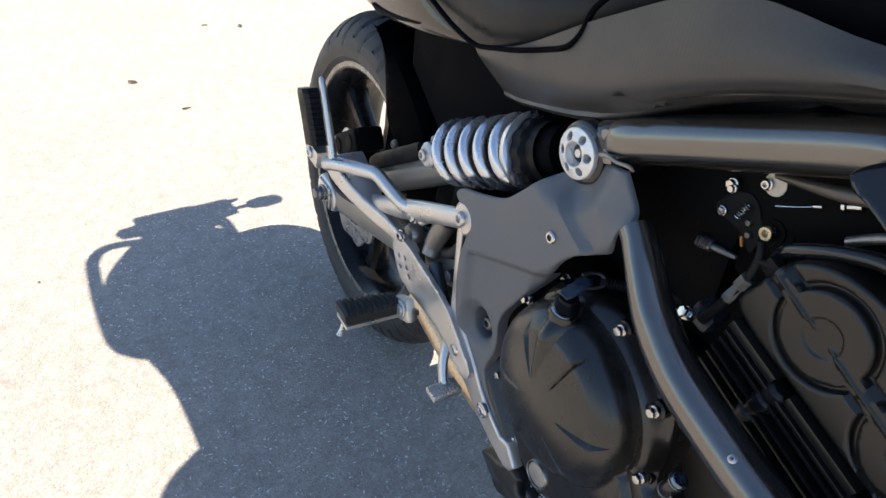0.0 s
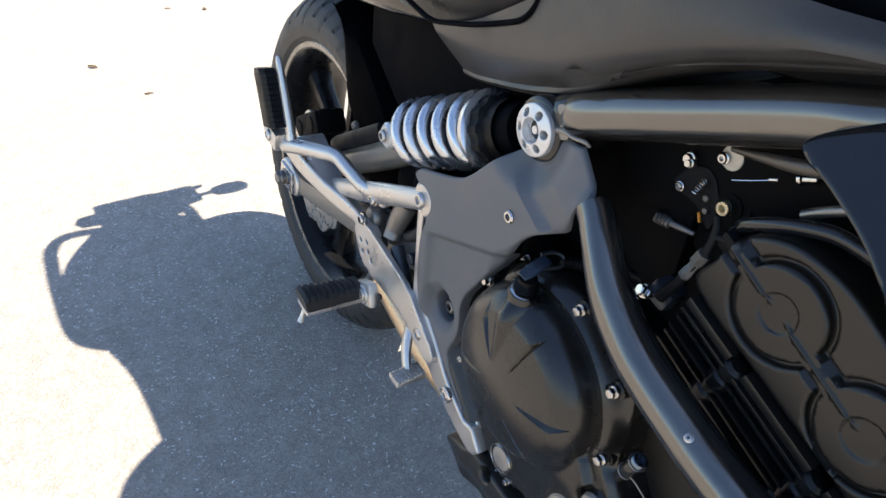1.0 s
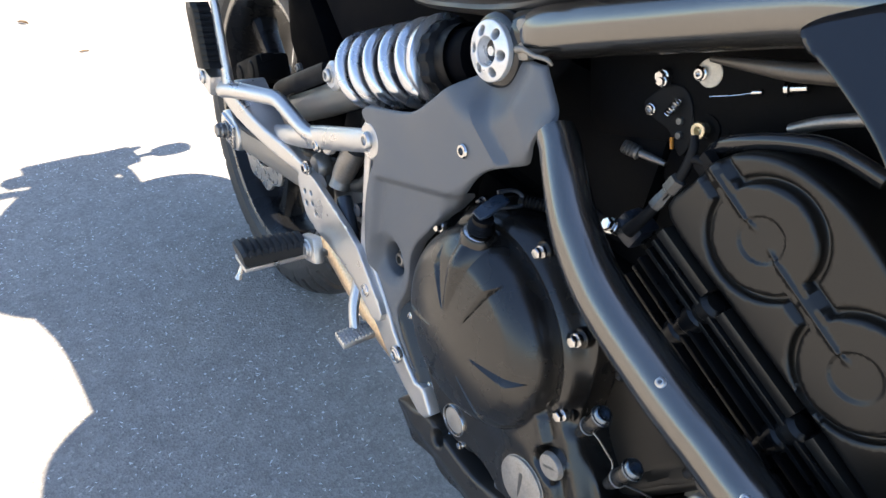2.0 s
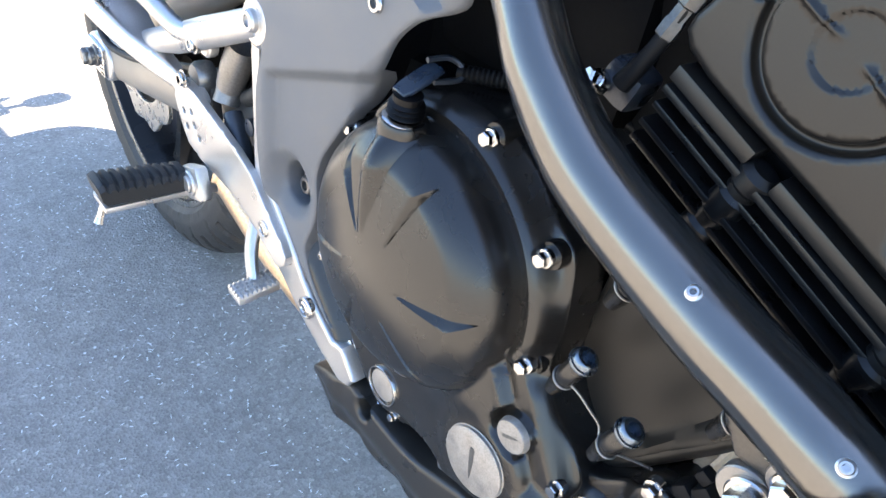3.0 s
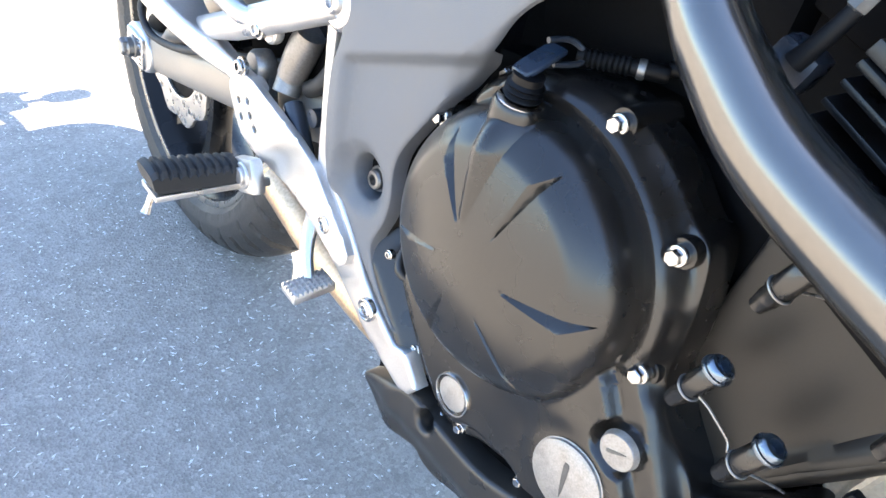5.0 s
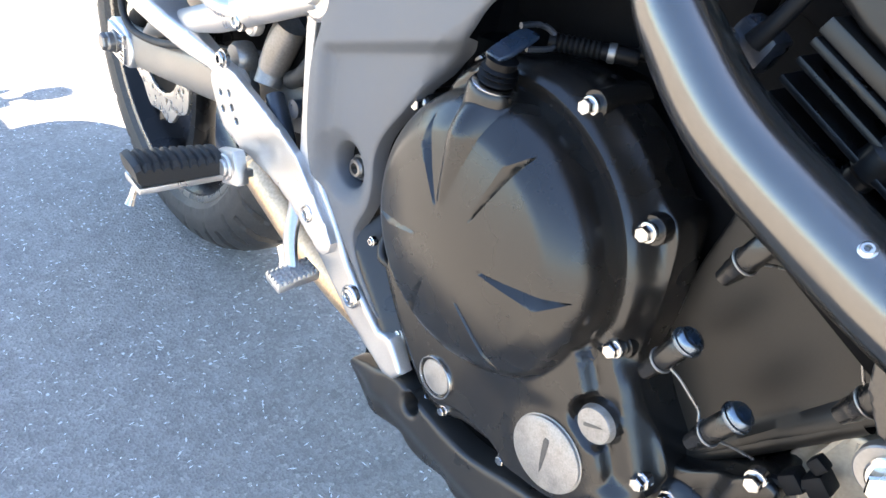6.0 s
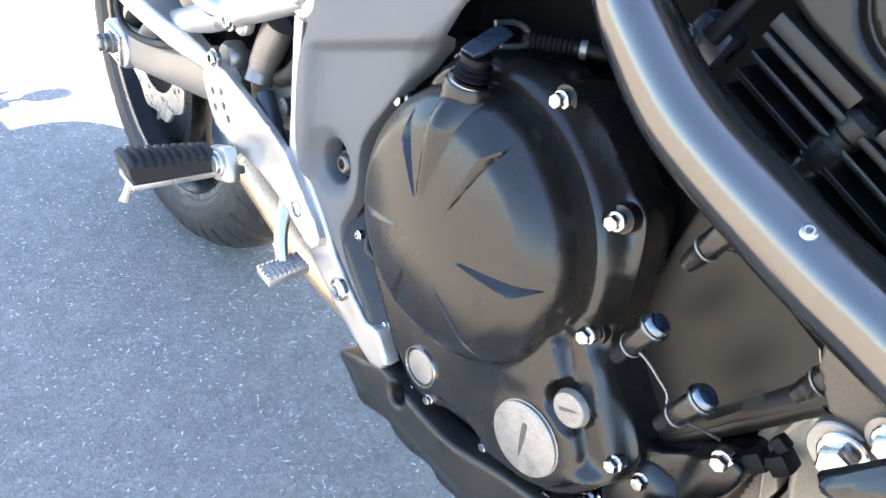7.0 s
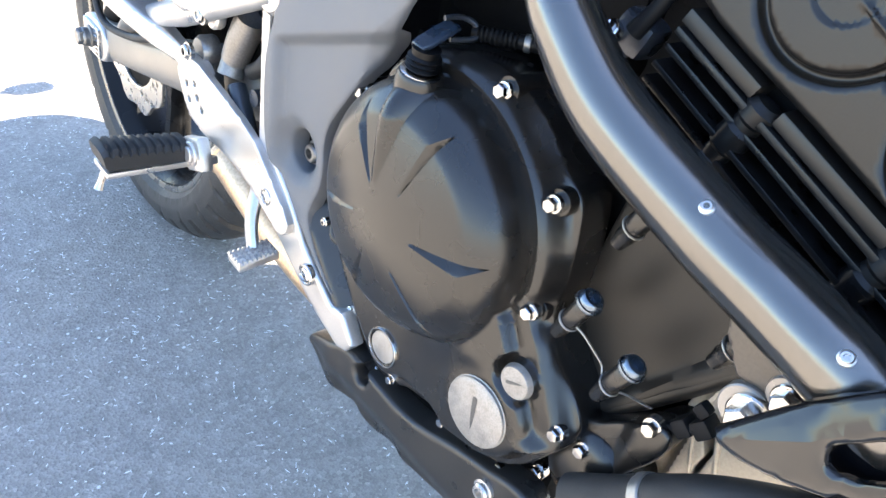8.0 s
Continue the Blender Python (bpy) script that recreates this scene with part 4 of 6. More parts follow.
def clutch_height(x, z, d):
    r = math.hypot(x - dome[0], z - dome[1])
    near_left = step_up(0.650, 0.605, x + 0.25 * (z - 0.44))
    upper = step_up(0.385, 0.425, z)
    d = edge_distance(x, z, r, d)
    # a rounded shoulder along the edge, a groove inside it, and the flat body below the dome
    low = 1 - upper
    rim = 0.134 + 0.0175 * step_up(0.0005, 0.0150, d)
    rim -= 0.0034 * math.exp(-((d - 0.0228) / 0.0052) ** 2) * (1 - near_left) * step_up(0.735, 0.775, x + 1.2 * max(0, z - 0.42))
    # below: a bolting ledge, then a wall up to the body round the plugs
    wide = 0.0115
    body = 0.1570 - 0.0085 * step_up(0.760, 0.690, x) + 0.0070 * step_up(0.335, 0.400, z) * step_up(0.650, 0.720, x) * step_up(0.032, 0.085, d)
    ledge = 0.1435 - 0.003 * step_up(0.760, 0.690, x)
    rim += (ledge + (body - ledge) * step_up(wide - 0.0045, wide + 0.0045, d) - rim) * step_up(0.432, 0.412, z)
    # beside the plugs: a rounded edge, a flat strip, then a fillet up to the body
    strip = 0.134 + 0.0140 * step_up(0.0005, 0.0125, d)
    strip += (body - strip) * step_up(0.0246, 0.0308, d)
    rim += (strip - rim) * step_up(0.750, 0.775, x) * step_up(0.335, 0.352, z) * step_up(0.428, 0.416, z)
    rim += (0.122 - rim) * near_left * step_up(0.350, 0.390, z)
    crown = float(np.interp(r, CROWN_LINE[:, 0], CROWN_LINE[:, 1])) if r < 0.0931 else 0.136 - 1.5 * (r - 0.0931)
    soft = 0.0020 + 0.020 * step_up(0.425, 0.375, z) * step_up(0.62, 0.66, x)
    h = max(rim, crown) + max(0, soft - abs(rim - crown)) ** 2 / (4 * soft)
    moat = math.hypot(x - 0.8008, z - 0.3778)
    h += min(0, 0.1480 - h) * step_up(0.0192, 0.0150, moat)
    for px, pz, pr, top, fall in ((0.7823, 0.3350, 0.0275, 0.1580, 0.014), (0.8008, 0.3778, 0.0122, 0.1530, 0.0024)):
        h += (top - h) * step_up(pr + fall, pr, math.hypot(x - px, z - pz))
    a, c = NECK_LINE
    n, dx, dz = flute_frame(a, c)
    t = (x - a[0]) * dx + (z - a[1]) * dz
    if 0 < t < n + 0.008:
        side = abs((x - a[0]) * dz - (z - a[1]) * dx) / (0.002 + 0.0125 * min(1, t / n))
        if side < 1:
            h += 0.0120 * min(1, t / n) * (1 - side * side) * (1 if t < n else 1 - (t - n) / 0.008)
    for spec in FLUTES:
        h -= flute(x, z, *spec)
    return h


bm = bmesh.new()
neck_side = [[(NECK_LINE[0][0] - 0.002 * q, NECK_LINE[0][1]), (NECK_LINE[1][0] - 0.0145 * q, NECK_LINE[1][1])] for q in (-1, 0, 1)]
add_panel(bm, flange_line, clutch_height, 0.105, (), 0.0023, 0.0025, True, [ln for f in FLUTES for ln in flute_lines(*f)] + neck_side + [[(0.797 - 0.826 * d + 0.563 * q, 0.430 - 0.563 * d - 0.826 * q) for q in (0.012, 0.04, 0.085)] for d in (0.0125, 0.0238, 0.0250, 0.0262, 0.0272, 0.0282, 0.0292, 0.0304, 0.0318)] + [circle(0.8008, 0.3778, r, 60) + circle(0.8008, 0.3778, r, 60)[:1] for r in (0.0122, 0.0134, 0.0150, 0.0164, 0.0178, 0.0192)] + [circle(*dome, r, 170) + circle(*dome, r, 170)[:1] for r in (0.0660, 0.0686, 0.0710, 0.0815, 0.0834, 0.0850, 0.0864, 0.0876, 0.0886, 0.0895, 0.0904, 0.0914, 0.0926, 0.0945, 0.0970, 0.0995, 0.1016, 0.1037, 0.1058, 0.1080)], lambda x, z: in_fillet(x, z) or 0.0803 < math.hypot(x - dome[0], z - dome[1]) < 0.1090 or 0.0652 < math.hypot(x - dome[0], z - dome[1]) < 0.0718)
clutch_cover = part("clutch_cover", bm, BLACK_CASE, bike, "domed satin black clutch cover with star flutes", 38)
for x, y, z in ((0.7218, 0.1440, 0.5365), (0.7785, 0.1450, 0.4935), (0.7887, 0.1465, 0.4230), (0.8345, 0.1440, 0.3580), (0.804, 0.140, 0.283), (0.5945, 0.1420, 0.4815), (0.6260, 0.1240, 0.5215)):
    hex_bolt("bolt", (x, -y, z), RIGHT, 0.0118, CHROME, clutch_cover)
for x, z in ((0.6850, 0.2700), (0.7468, 0.2795)):
    hex_bolt("bolt", (x, -0.1415, z), RIGHT, 0.0095, CHROME, clutch_cover)


for x, z in ((0.7218, 0.5365), (0.7785, 0.4935), (0.7887, 0.4230), (0.5945, 0.4815)):
    bm = bmesh.new()
    add_lathe(bm, (x, -0.10, z), RIGHT, [(0.0096, 0), (0.0088, 0.0385), (0.0080, 0.0412), (0.0, 0.0413)], 24)
    part("bolt_boss", bm, BLACK_CASE, clutch_cover)


def plug(at, r, slot_turn, long, thick):
    bm = bmesh.new()
    add_lathe(bm, at, RIGHT, [(r * 1.06, -0.006), (r * 1.06, -0.001), (r * 1.0, 0.0), (r, 0.002), (r * 0.93, 0.0032), (0, 0.0034)], 48)
    p = part("oil_plug", bm, PLUG_ALLOY, clutch_cover, "worn bare aluminium plug with a slot")
    # the slot is blade-shaped: blunt at one end, drawn out to a point at the other;
    #     it lies on the face, its dark grey standing for the recess's shade
    bm = bmesh.new()
    c, t = math.cos(radians(slot_turn)), math.sin(radians(slot_turn))
    ring = [(long * u, thick * w) for u, w in ((-0.5, -0.35), (-0.5, 0.35), (-0.42, 0.5), (0.0, 0.42), (0.3, 0.25), (0.5, 0.03), (0.5, -0.03), (0.3, -0.25), (0.0, -0.42), (-0.42, -0.5))]
    add_grid(bm, [[(at[0] + u * c - w * t, at[1] - h, at[2] + u * t + w * c) for u, w in ring] for h in (0.0025, 0.0037)], wrap=True)
    bmesh.ops.holes_fill(bm, edges=bm.edges[:], sides=0)
    bmesh.ops.recalc_face_normals(bm, faces=bm.faces[:])
    part("slot", bm, NUT_AND_SLOT_SHADE, p, "tapered slot, its shade put into dark grey")


plug((0.7823, -0.1585, 0.3350), 0.0255, -82, 0.0270, 0.0040)
plug((0.8008, -0.1540, 0.3778), 0.0116, 29, 0.0128, 0.0022)
bm = bmesh.new()
add_lathe(bm, (0.6742, -0.1370, 0.2994), RIGHT, [(0.0172, -0.01), (0.0172, 0.0132), (0.0168, 0.0138), (0.0160, 0.0138), (0.0157, 0.0130), (0.0156, 0.0100)], 36)
inspection = part("inspection_ring", bm, CHROME, clutch_cover, "bright ring round the oil window")
bm = bmesh.new()
add_lathe(bm, (0.6742, -0.1370, 0.2994), RIGHT, [(0.0157, -0.01), (0.0157, 0.0104), (0.0142, 0.0106), (0.0136, 0.0124), (0.0120, 0.0130), (0, 0.0132)], 32)
part("oil_window", bm, PLUG_ALLOY, inspection)

# clutch lever with its bellows and cable
bm = bmesh.new()
NECK = Vector((0.6715, -0.164, 0.514))
up = Vector((0.10, -0.06, 0.99)).normalized()
add_lathe(bm, NECK, up, [(0.0130, -0.010), (0.0148, 0.0), (0.0152, 0.013), (0.0140, 0.0155), (0.0125, 0.0158), (0.012, 0.013)], 28)
lever_collar = part("clutch_shaft_collar", bm, BLACK_CASE, bike, "black clutch shaft collar")
bm = bmesh.new()
add_lathe(bm, NECK + up * 0.0145, up, [(0.0118, 0), (0.0132, 0.0005), (0.0134, 0.002), (0.0124, 0.0026)], 28)
part("seal_ring", bm, CHROME, lever_collar, "thin bright seal ring")
bm = bmesh.new()
add_lathe(bm, NECK + up * 0.018, up, [(0.0100, 0), (0.0112, 0.0015), (0.0092, 0.003), (0.0110, 0.0045), (0.0090, 0.006), (0.0106, 0.0075), (0.0085, 0.009), (0.0088, 0.013), (0, 0.0135)], 28)
part("bellows", bm, BOOT_RUBBER, lever_collar, "ribbed black rubber bellows")
bm = bmesh.new()
rows = []
for p, wide in (((0.6715, -0.171, 0.5445), 0.0056), ((0.6715, -0.165, 0.5470), 0.0072), ((0.6716, -0.157, 0.5510), 0.0072), ((0.6718, -0.149, 0.5550), 0.0070), ((0.6720, -0.144, 0.5568), 0.0058)):
    c = Vector(p)
    rows.append([c + Vector((a * wide, 0, 0)) + Vector((0, -0.30, 0.95)) * b for a, b in ((-1, -0.0016), (1, -0.0016), (1, 0.0016), (-1, 0.0016))])
vs = add_grid(bm, rows, wrap=True)
bm.faces.new(vs[0])
bm.faces.new(vs[-1])
bmesh.ops.recalc_face_normals(bm, faces=bm.faces)
bmesh.ops.bevel(bm, geom=bm.edges[:], offset=0.0008, segments=1, affect="EDGES")
part("lever_arm", bm, LEVER_SKY_TINT, lever_collar, "glossy dark clutch lever arm")
bm = bmesh.new()
add_tube(bm, [(0.666, -0.148, 0.5590), (0.669, -0.135, 0.5600), (0.675, -0.129, 0.5565), (0.678, -0.132, 0.5500), (0.673, -0.147, 0.5485)], 0.0018, 8, 4)
part("clevis", bm, BLUE_STEEL, lever_collar, "bent steel cable clevis")
bm = bmesh.new()
profile = []
for k in range(9):
    profile += [(0.0054, 0.003 * k), (0.0044, 0.003 * k + 0.0015)]
add_lathe(bm, (0.6760, -0.127, 0.5525), (0.82, 0.55, 0.08), [(0.004, -0.004)] + profile + [(0.0050, 0.030), (0.0050, 0.044), (0.004, 0.046)], 20)
add_tube(bm, [(0.710, -0.098, 0.558), (0.728, -0.086, 0.557), (0.76, -0.066, 0.545), (0.82, -0.05, 0.52)], 0.0042, 12)
part("cable_boot", bm, BOOT_RUBBER, lever_collar, "ribbed black cable boot")
bm = bmesh.new()
add_lathe(bm, (0.7000, -0.111, 0.5548), (0.82, 0.55, 0.08), [(0.005, 0), (0.0058, 0.001), (0.0058, 0.004), (0.0048, 0.0045), (0.0048, 0.0115), (0.004, 0.012)], 14)
part("adjuster_nut", bm, STEEL_DARK, lever_collar, "plain steel cable ferrule")

# upper crankcase plate with its tall nuts and wire clips
bm = bmesh.new()
def crank_height(x, z):
    h = 0.112
    h -= 0.006 * step_up(0.003, 0.010, beside(x, z, (0.838, 0.362), (0.900, 0.456)))
    return max(h, 0.104)


add_panel(bm, [(0.792, 0.400), (0.793, 0.433), (0.796, 0.475), (0.800, 0.512), (0.815, 0.540), (0.90, 0.53), (0.925, 0.490), (0.904, 0.454), (0.873, 0.411), (0.838, 0.357), (0.820, 0.352)], crank_height, 0.05, (), 0.004, 0.002)
crank_plate = part("crankcase_plate", bm, CRANK_BLACK, bike, "plain satin black upper crankcase wall")
for line in ([(0.836, -0.106, 0.356), (0.868, -0.106, 0.402), (0.900, -0.106, 0.451)],):
    bm = bmesh.new()
    add_tube(bm, line, 0.0062, 16, 3)
    part("edge_rib", bm, CRANK_BLACK, crank_plate)
STUD = Vector((0.36, 0, 0.93)).normalized()
for base, size in (((0.811, -0.146, 0.428), 0.0064), ((0.848, -0.144, 0.408), 0.0064), ((0.822, -0.140, 0.497), 0.0064), ((0.893, -0.138, 0.470), 0.0064)):
    bm = bmesh.new()
    add_lathe(bm, base, STUD, [(size * 0.66, -0.006), (size * 0.82, 0.0), (size * 0.88, 0.001), (size * 0.88, 0.005), (size, 0.006), (size, 0.026), (size * 0.9, 0.027)], 28)
    stud = part("crankcase_stud", bm, BLACK_CASE, bike, "tall black stud nut with a steel washer")
    bm = bmesh.new()
    add_lathe(bm, Vector(base) + STUD * 0.026, STUD, [(size, 0), (size * 1.30, 0.0008), (size * 1.34, 0.002), (size * 1.30, 0.0030), (size * 1.15, 0.0034), (size * 1.08, 0.0064), (size * 0.95, 0.0072), (size * 0.62, 0.0072), (size * 0.58, 0.003), (0, 0.0028)], 32)
    part("washer_head", bm, STUD_HEAD, stud, "bright washer and socket head")
    bm = bmesh.new()
    u = STUD.orthogonal().normalized()
    w = STUD.cross(u)
    add_tube(bm, [Vector(base) + STUD * (0.0085 + 0.0012 * math.sin(a)) + size * 1.03 * (math.cos(a) * u + math.sin(a) * w) for a in (2 * math.pi * k / 40 for k in range(41))], 0.0007, 8, 1, 1.0, False)
    part("wire_ring", bm, WIRE_STEEL, stud, "thin wire wound round the stud")
for line in ([(0.819, -0.148, 0.437), (0.826, -0.146, 0.4335), (0.834, -0.144, 0.4275), (0.841, -0.142, 0.4215), (0.844, -0.143, 0.4165)],
             [(0.857, -0.146, 0.417), (0.864, -0.136, 0.412), (0.872, -0.126, 0.406)], [(0.828, -0.142, 0.507), (0.8400, -0.122, 0.504), (0.8535, -0.115, 0.4945), (0.8706, -0.115, 0.4871), (0.8830, -0.115, 0.4815), (0.8902, -0.115, 0.4717), (0.8985, -0.115, 0.4684)]):
    bm = bmesh.new()
    add_tube(bm, line, 0.0008, 8, 6)
    part("wire_clip", bm, WIRE_STEEL, crank_plate, "thin grey wire between the studs")

# finned cylinder and cam cover, tipped forward
ALONG, ACROSS = Vector((0.919, 0, -0.394)), Vector((0.394, 0, 0.919))
CORNER = Vector((0.812, 0, 0.6115))
bm = bmesh.new()
c = CORNER + ALONG * 0.095 - ACROSS * 0.04
add_box(bm, (c.x, -0.02, c.z), (0.175, 0.21, 0.10), (0, 23.2, 0), 0.006)
cylinder = part("cylinder_block", bm, BLACK_DULL, bike, "black finned cylinder block")
# lighter black than the fins below, standing for light on this top strip
for start, end in ((-0.002, 0.045), (0.059, 0.125), (0.139, 0.195)):
    bm = bmesh.new()
    c = CORNER + ALONG * ((start + end) / 2) - ACROSS * 0.0030
    add_box(bm, (c.x, -0.071, c.z), (end - start, 0.144, 0.0072), (0, 23.2, 0), 0.0008)
    part("head_flange", bm, CAM_BLACK, cylinder, "flat head flange, in a lighter black as if lit")
for k in range(7):
    bm = bmesh.new()
    drop, thick = 0.0092 + 0.0088 * k, 0.0036 if k == 0 else 0.0030
    c = CORNER + ALONG * (0.095 + 0.001 * k) - ACROSS * drop
    add_box(bm, (c.x, -0.073, c.z), (0.19, 0.146 - 0.003 * (k % 2), thick), (0, 23.2, 0), 0.0007)
    part("fin", bm, FIN_BLACK, cylinder)
for d, low in ((0.052, 0.050), (0.132, 0.050)):
    bm = bmesh.new()
    c = CORNER + ALONG * d
    add_lathe(bm, Vector((c.x, -0.1385, c.z)) - ACROSS * low, ACROSS, [(0.0075, 0), (0.0088, 0.002), (0.0088, 0.012), (0.0070, 0.014), (0.0070, 0.019), (0.0088, 0.021), (0.0088, 0.031), (0.0070, 0.033), (0.0070, 0.036), (0.0088, 0.038), (0.0088, 0.044), (0.006, 0.047), (0, 0.0475)], 24)
    part("stud_boss", bm, FIN_BLACK, cylinder)
cam_line = [CORNER + ALONG * a + ACROSS * b for a, b in ((-0.006, 0.004), (-0.012, 0.03), (-0.009, 0.060), (0.012, 0.083), (0.045, 0.093), (0.080, 0.091), (0.110, 0.084), (0.140, 0.077), (0.170, 0.064), (0.195, 0.040), (0.20, 0.004), (0.14, 0.0025), (0.07, 0.0025))]
discs = [CORNER + ALONG * 0.0395 + ACROSS * 0.0465, CORNER + ALONG * 0.122 + ACROSS * 0.0410]


def cam_edge(p):
    """Distance outside the two joined bosses, and from the seam between them."""
    way = (discs[1] - discs[0]).normalized()
    start, long = discs[0] - way * 0.060, (discs[1] - discs[0]).length + 0.060
    bar = (p - start - way * min(long, max(0, (p - start).dot(way)))).length
    return min((p - discs[0]).length - 0.0325, (p - discs[1]).length - 0.0325, bar - 0.0075), bar


def cam_height(x, z):
    p = Vector((x, 0, z))
    near, bar = cam_edge(p)
    h = 0.138 - 0.0050 * step_up(0.0042, 0.0022, near) * step_up(-0.0022, 0.0002, near)
    h += 0.002 * step_up(0.0002, -0.0022, near)
    centre = min((p - d).length for d in discs)
    h -= 0.0016 * step_up(0.0140, 0.0128, centre)
    h += 0.0014 * step_up(0.0016, 0.0006, bar) * step_up(0.004, 0.012, centre)
    return h


bm = bmesh.new()
add_panel(bm, outline([(p.x, p.z) for p in cam_line], 4), cam_height, 0.0, (), 0.0019, 0.004, False,
          [circle(d.x, d.z, r, 120) + circle(d.x, d.z, r, 120)[:1] for d in discs for r in (0.0110, 0.0128, 0.0140, 0.0155, 0.0303, 0.0315, 0.0327, 0.0337, 0.0347, 0.0357, 0.0367)]
          + [[((discs[0] - (discs[1] - discs[0]).normalized() * 0.06 + ACROSS * q).x, (discs[0] - (discs[1] - discs[0]).normalized() * 0.06 + ACROSS * q).z), ((discs[1] + ACROSS * q).x, (discs[1] + ACROSS * q).z)] for q in (-0.0117, -0.0097, -0.0077, -0.0053, -0.0016, -0.0006, 0.0006, 0.0016, 0.0053, 0.0077, 0.0097, 0.0117)], lambda x, z: -0.0042 < cam_edge(Vector((x, 0, z)))[0] < 0.0062 or cam_edge(Vector((x, 0, z)))[1] < 0.0030 or any(0.0098 < math.hypot(x - d.x, z - d.z) < 0.0168 for d in discs))
cam_cover = part("cam_cover", bm, CAM_BLACK, bike, "satin black cam cover with two round bosses", 75)
bm = bmesh.new()
add_tube(bm, [(0.808, -0.118, 0.655), (0.815, -0.120, 0.668), (0.832, -0.122, 0.679), (0.852, -0.122, 0.688), (0.873, -0.120, 0.693), (0.90, -0.118, 0.690)], 0.0055, 12)
part("cover_gasket", bm, BLACK_GLOSS, cam_cover)

# spark plug cap lead and coolant joint beside the head
bm = bmesh.new()
add_tube(bm, [(0.783, -0.136, 0.592), (0.790, -0.135, 0.606), (0.797, -0.134, 0.624), (0.803, -0.132, 0.644), (0.803, -0.130, 0.660), (0.799, -0.128, 0.668)], [0.0050, 0.0042, 0.0036, 0.0034, 0.0030, 0.0026], 12, 4)
add_box(bm, (0.815, -0.128, 0.656), (0.014, 0.008, 0.014), (10, 25, 0), 0.0015)
add_tube(bm, [(0.803, -0.130, 0.655), (0.809, -0.130, 0.657), (0.815, -0.129, 0.657)], 0.003, 10, 2)
throttle_link = part("throttle_link", bm, BLACK_PLASTIC, bike, "black lead and clamp beside the head")
bm = bmesh.new()
add_lathe(bm, (0.797, -0.134, 0.625), (0.32, 0.10, 0.94), [(0.0036, -0.008), (0.0048, -0.007), (0.0048, 0.000), (0.0042, 0.001), (0.0042, 0.007), (0.0056, 0.008), (0.0056, 0.017), (0.0040, 0.018)], 6)
part("union_nut", bm, NUT_AND_SLOT_SHADE, throttle_link, "worn grey union nut")
bm = bmesh.new()
add_box(bm, (0.780, -0.124, 0.590), (0.022, 0.022, 0.020), (0, 20, 0), 0.006)
part("joint_block", bm, BLUE_STEEL, throttle_link)
hex_bolt("bolt", (0.771, -0.138, 0.589), (-0.3, -0.8, 0.4), 0.012, CHROME, throttle_link)

# throttle bodies behind the head
bm = bmesh.new()
add_box(bm, (0.765, -0.045, 0.655), (0.10, 0.07, 0.10), (0, 20, 0), 0.012)
add_lathe(bm, (0.786, -0.080, 0.661), RIGHT, [(0.0165, 0), (0.0165, 0.012), (0.0155, 0.014), (0.010, 0.0145), (0.010, 0.016)], 40)
throttle_body = part("throttle_body", bm, BLACK_DULL, bike, "black throttle body with linkage")
bm = bmesh.new()
add_panel(bm, outline([(0.735, 0.658), (0.743, 0.671), (0.752, 0.678), (0.762, 0.679), (0.772, 0.670), (0.779, 0.650), (0.776, 0.637), (0.768, 0.642), (0.760, 0.649), (0.745, 0.652)], 4), lambda x, z: 0.0965, 0.093, (), 0.004, 0.001)
part("linkage_plate", bm, BLACK_PLASTIC, throttle_body)
hex_bolt("screw", (0.745, -0.099, 0.6815), RIGHT, 0.010, CHROME, throttle_body)
hex_bolt("screw", (0.7475, -0.101, 0.6790), RIGHT, 0.008, CHROME, throttle_body)
socket_bolt("screw", (0.743, -0.098, 0.657), RIGHT, 0.0065, CHROME, throttle_body)
bm = bmesh.new()
add_lathe(bm, (0.785, -0.097, 0.661), RIGHT, [(0.0058, 0), (0.0058, 0.005), (0.0050, 0.0062), (0.0030, 0.0062), (0.0028, 0.001), (0, 0.0008)], 12)
part("spindle_nut", bm, GOLD_NUT, throttle_body, "bright hollow spindle nut")
for x, z in ((0.767, 0.659), (0.770, 0.650)):
    bm = bmesh.new()
    add_lathe(bm, (x, -0.0955, z), RIGHT, [(0.0027, 0), (0.0027, 0.0025), (0.002, 0.0035), (0, 0.0036)], 16)
    part("rivet", bm, STEEL_DARK, throttle_body)
bm = bmesh.new()
add_box(bm, (0.767, -0.0975, 0.643), (0.0022, 0.002, 0.008), (0, -25, 0), 0.0005)
part("paint_mark", bm, LAMP_AMBER, throttle_body, "yellow paint mark")
bm = bmesh.new()
add_lathe(bm, (0.774, -0.088, 0.694), RIGHT, [(0.0100, 0), (0.0100, 0.006), (0.0085, 0.0075), (0, 0.0076)], 32)
part("cast_lug", bm, RAW_CAST, throttle_body, "raw cast lug")
socket_bolt("screw", (0.769, -0.097, 0.692), RIGHT, 0.0075, CHROME, throttle_body)
bm = bmesh.new()
line = []
for k in range(81):
    a = 2 * math.pi * 5.5 * k / 80
    way = Vector((0.38, 0, 0.92))
    line.append(Vector((0.7585, -0.101, 0.660)) + way * (0.0135 * k / 80) + 0.0026 * (math.cos(a) * Vector((0, 1, 0)) + math.sin(a) * Vector((-0.92, 0, 0.38))))
add_tube(bm, line, 0.00055, 6, 1)
part("return_spring", bm, CHROME, throttle_body, "small bright return spring")
bm = bmesh.new()
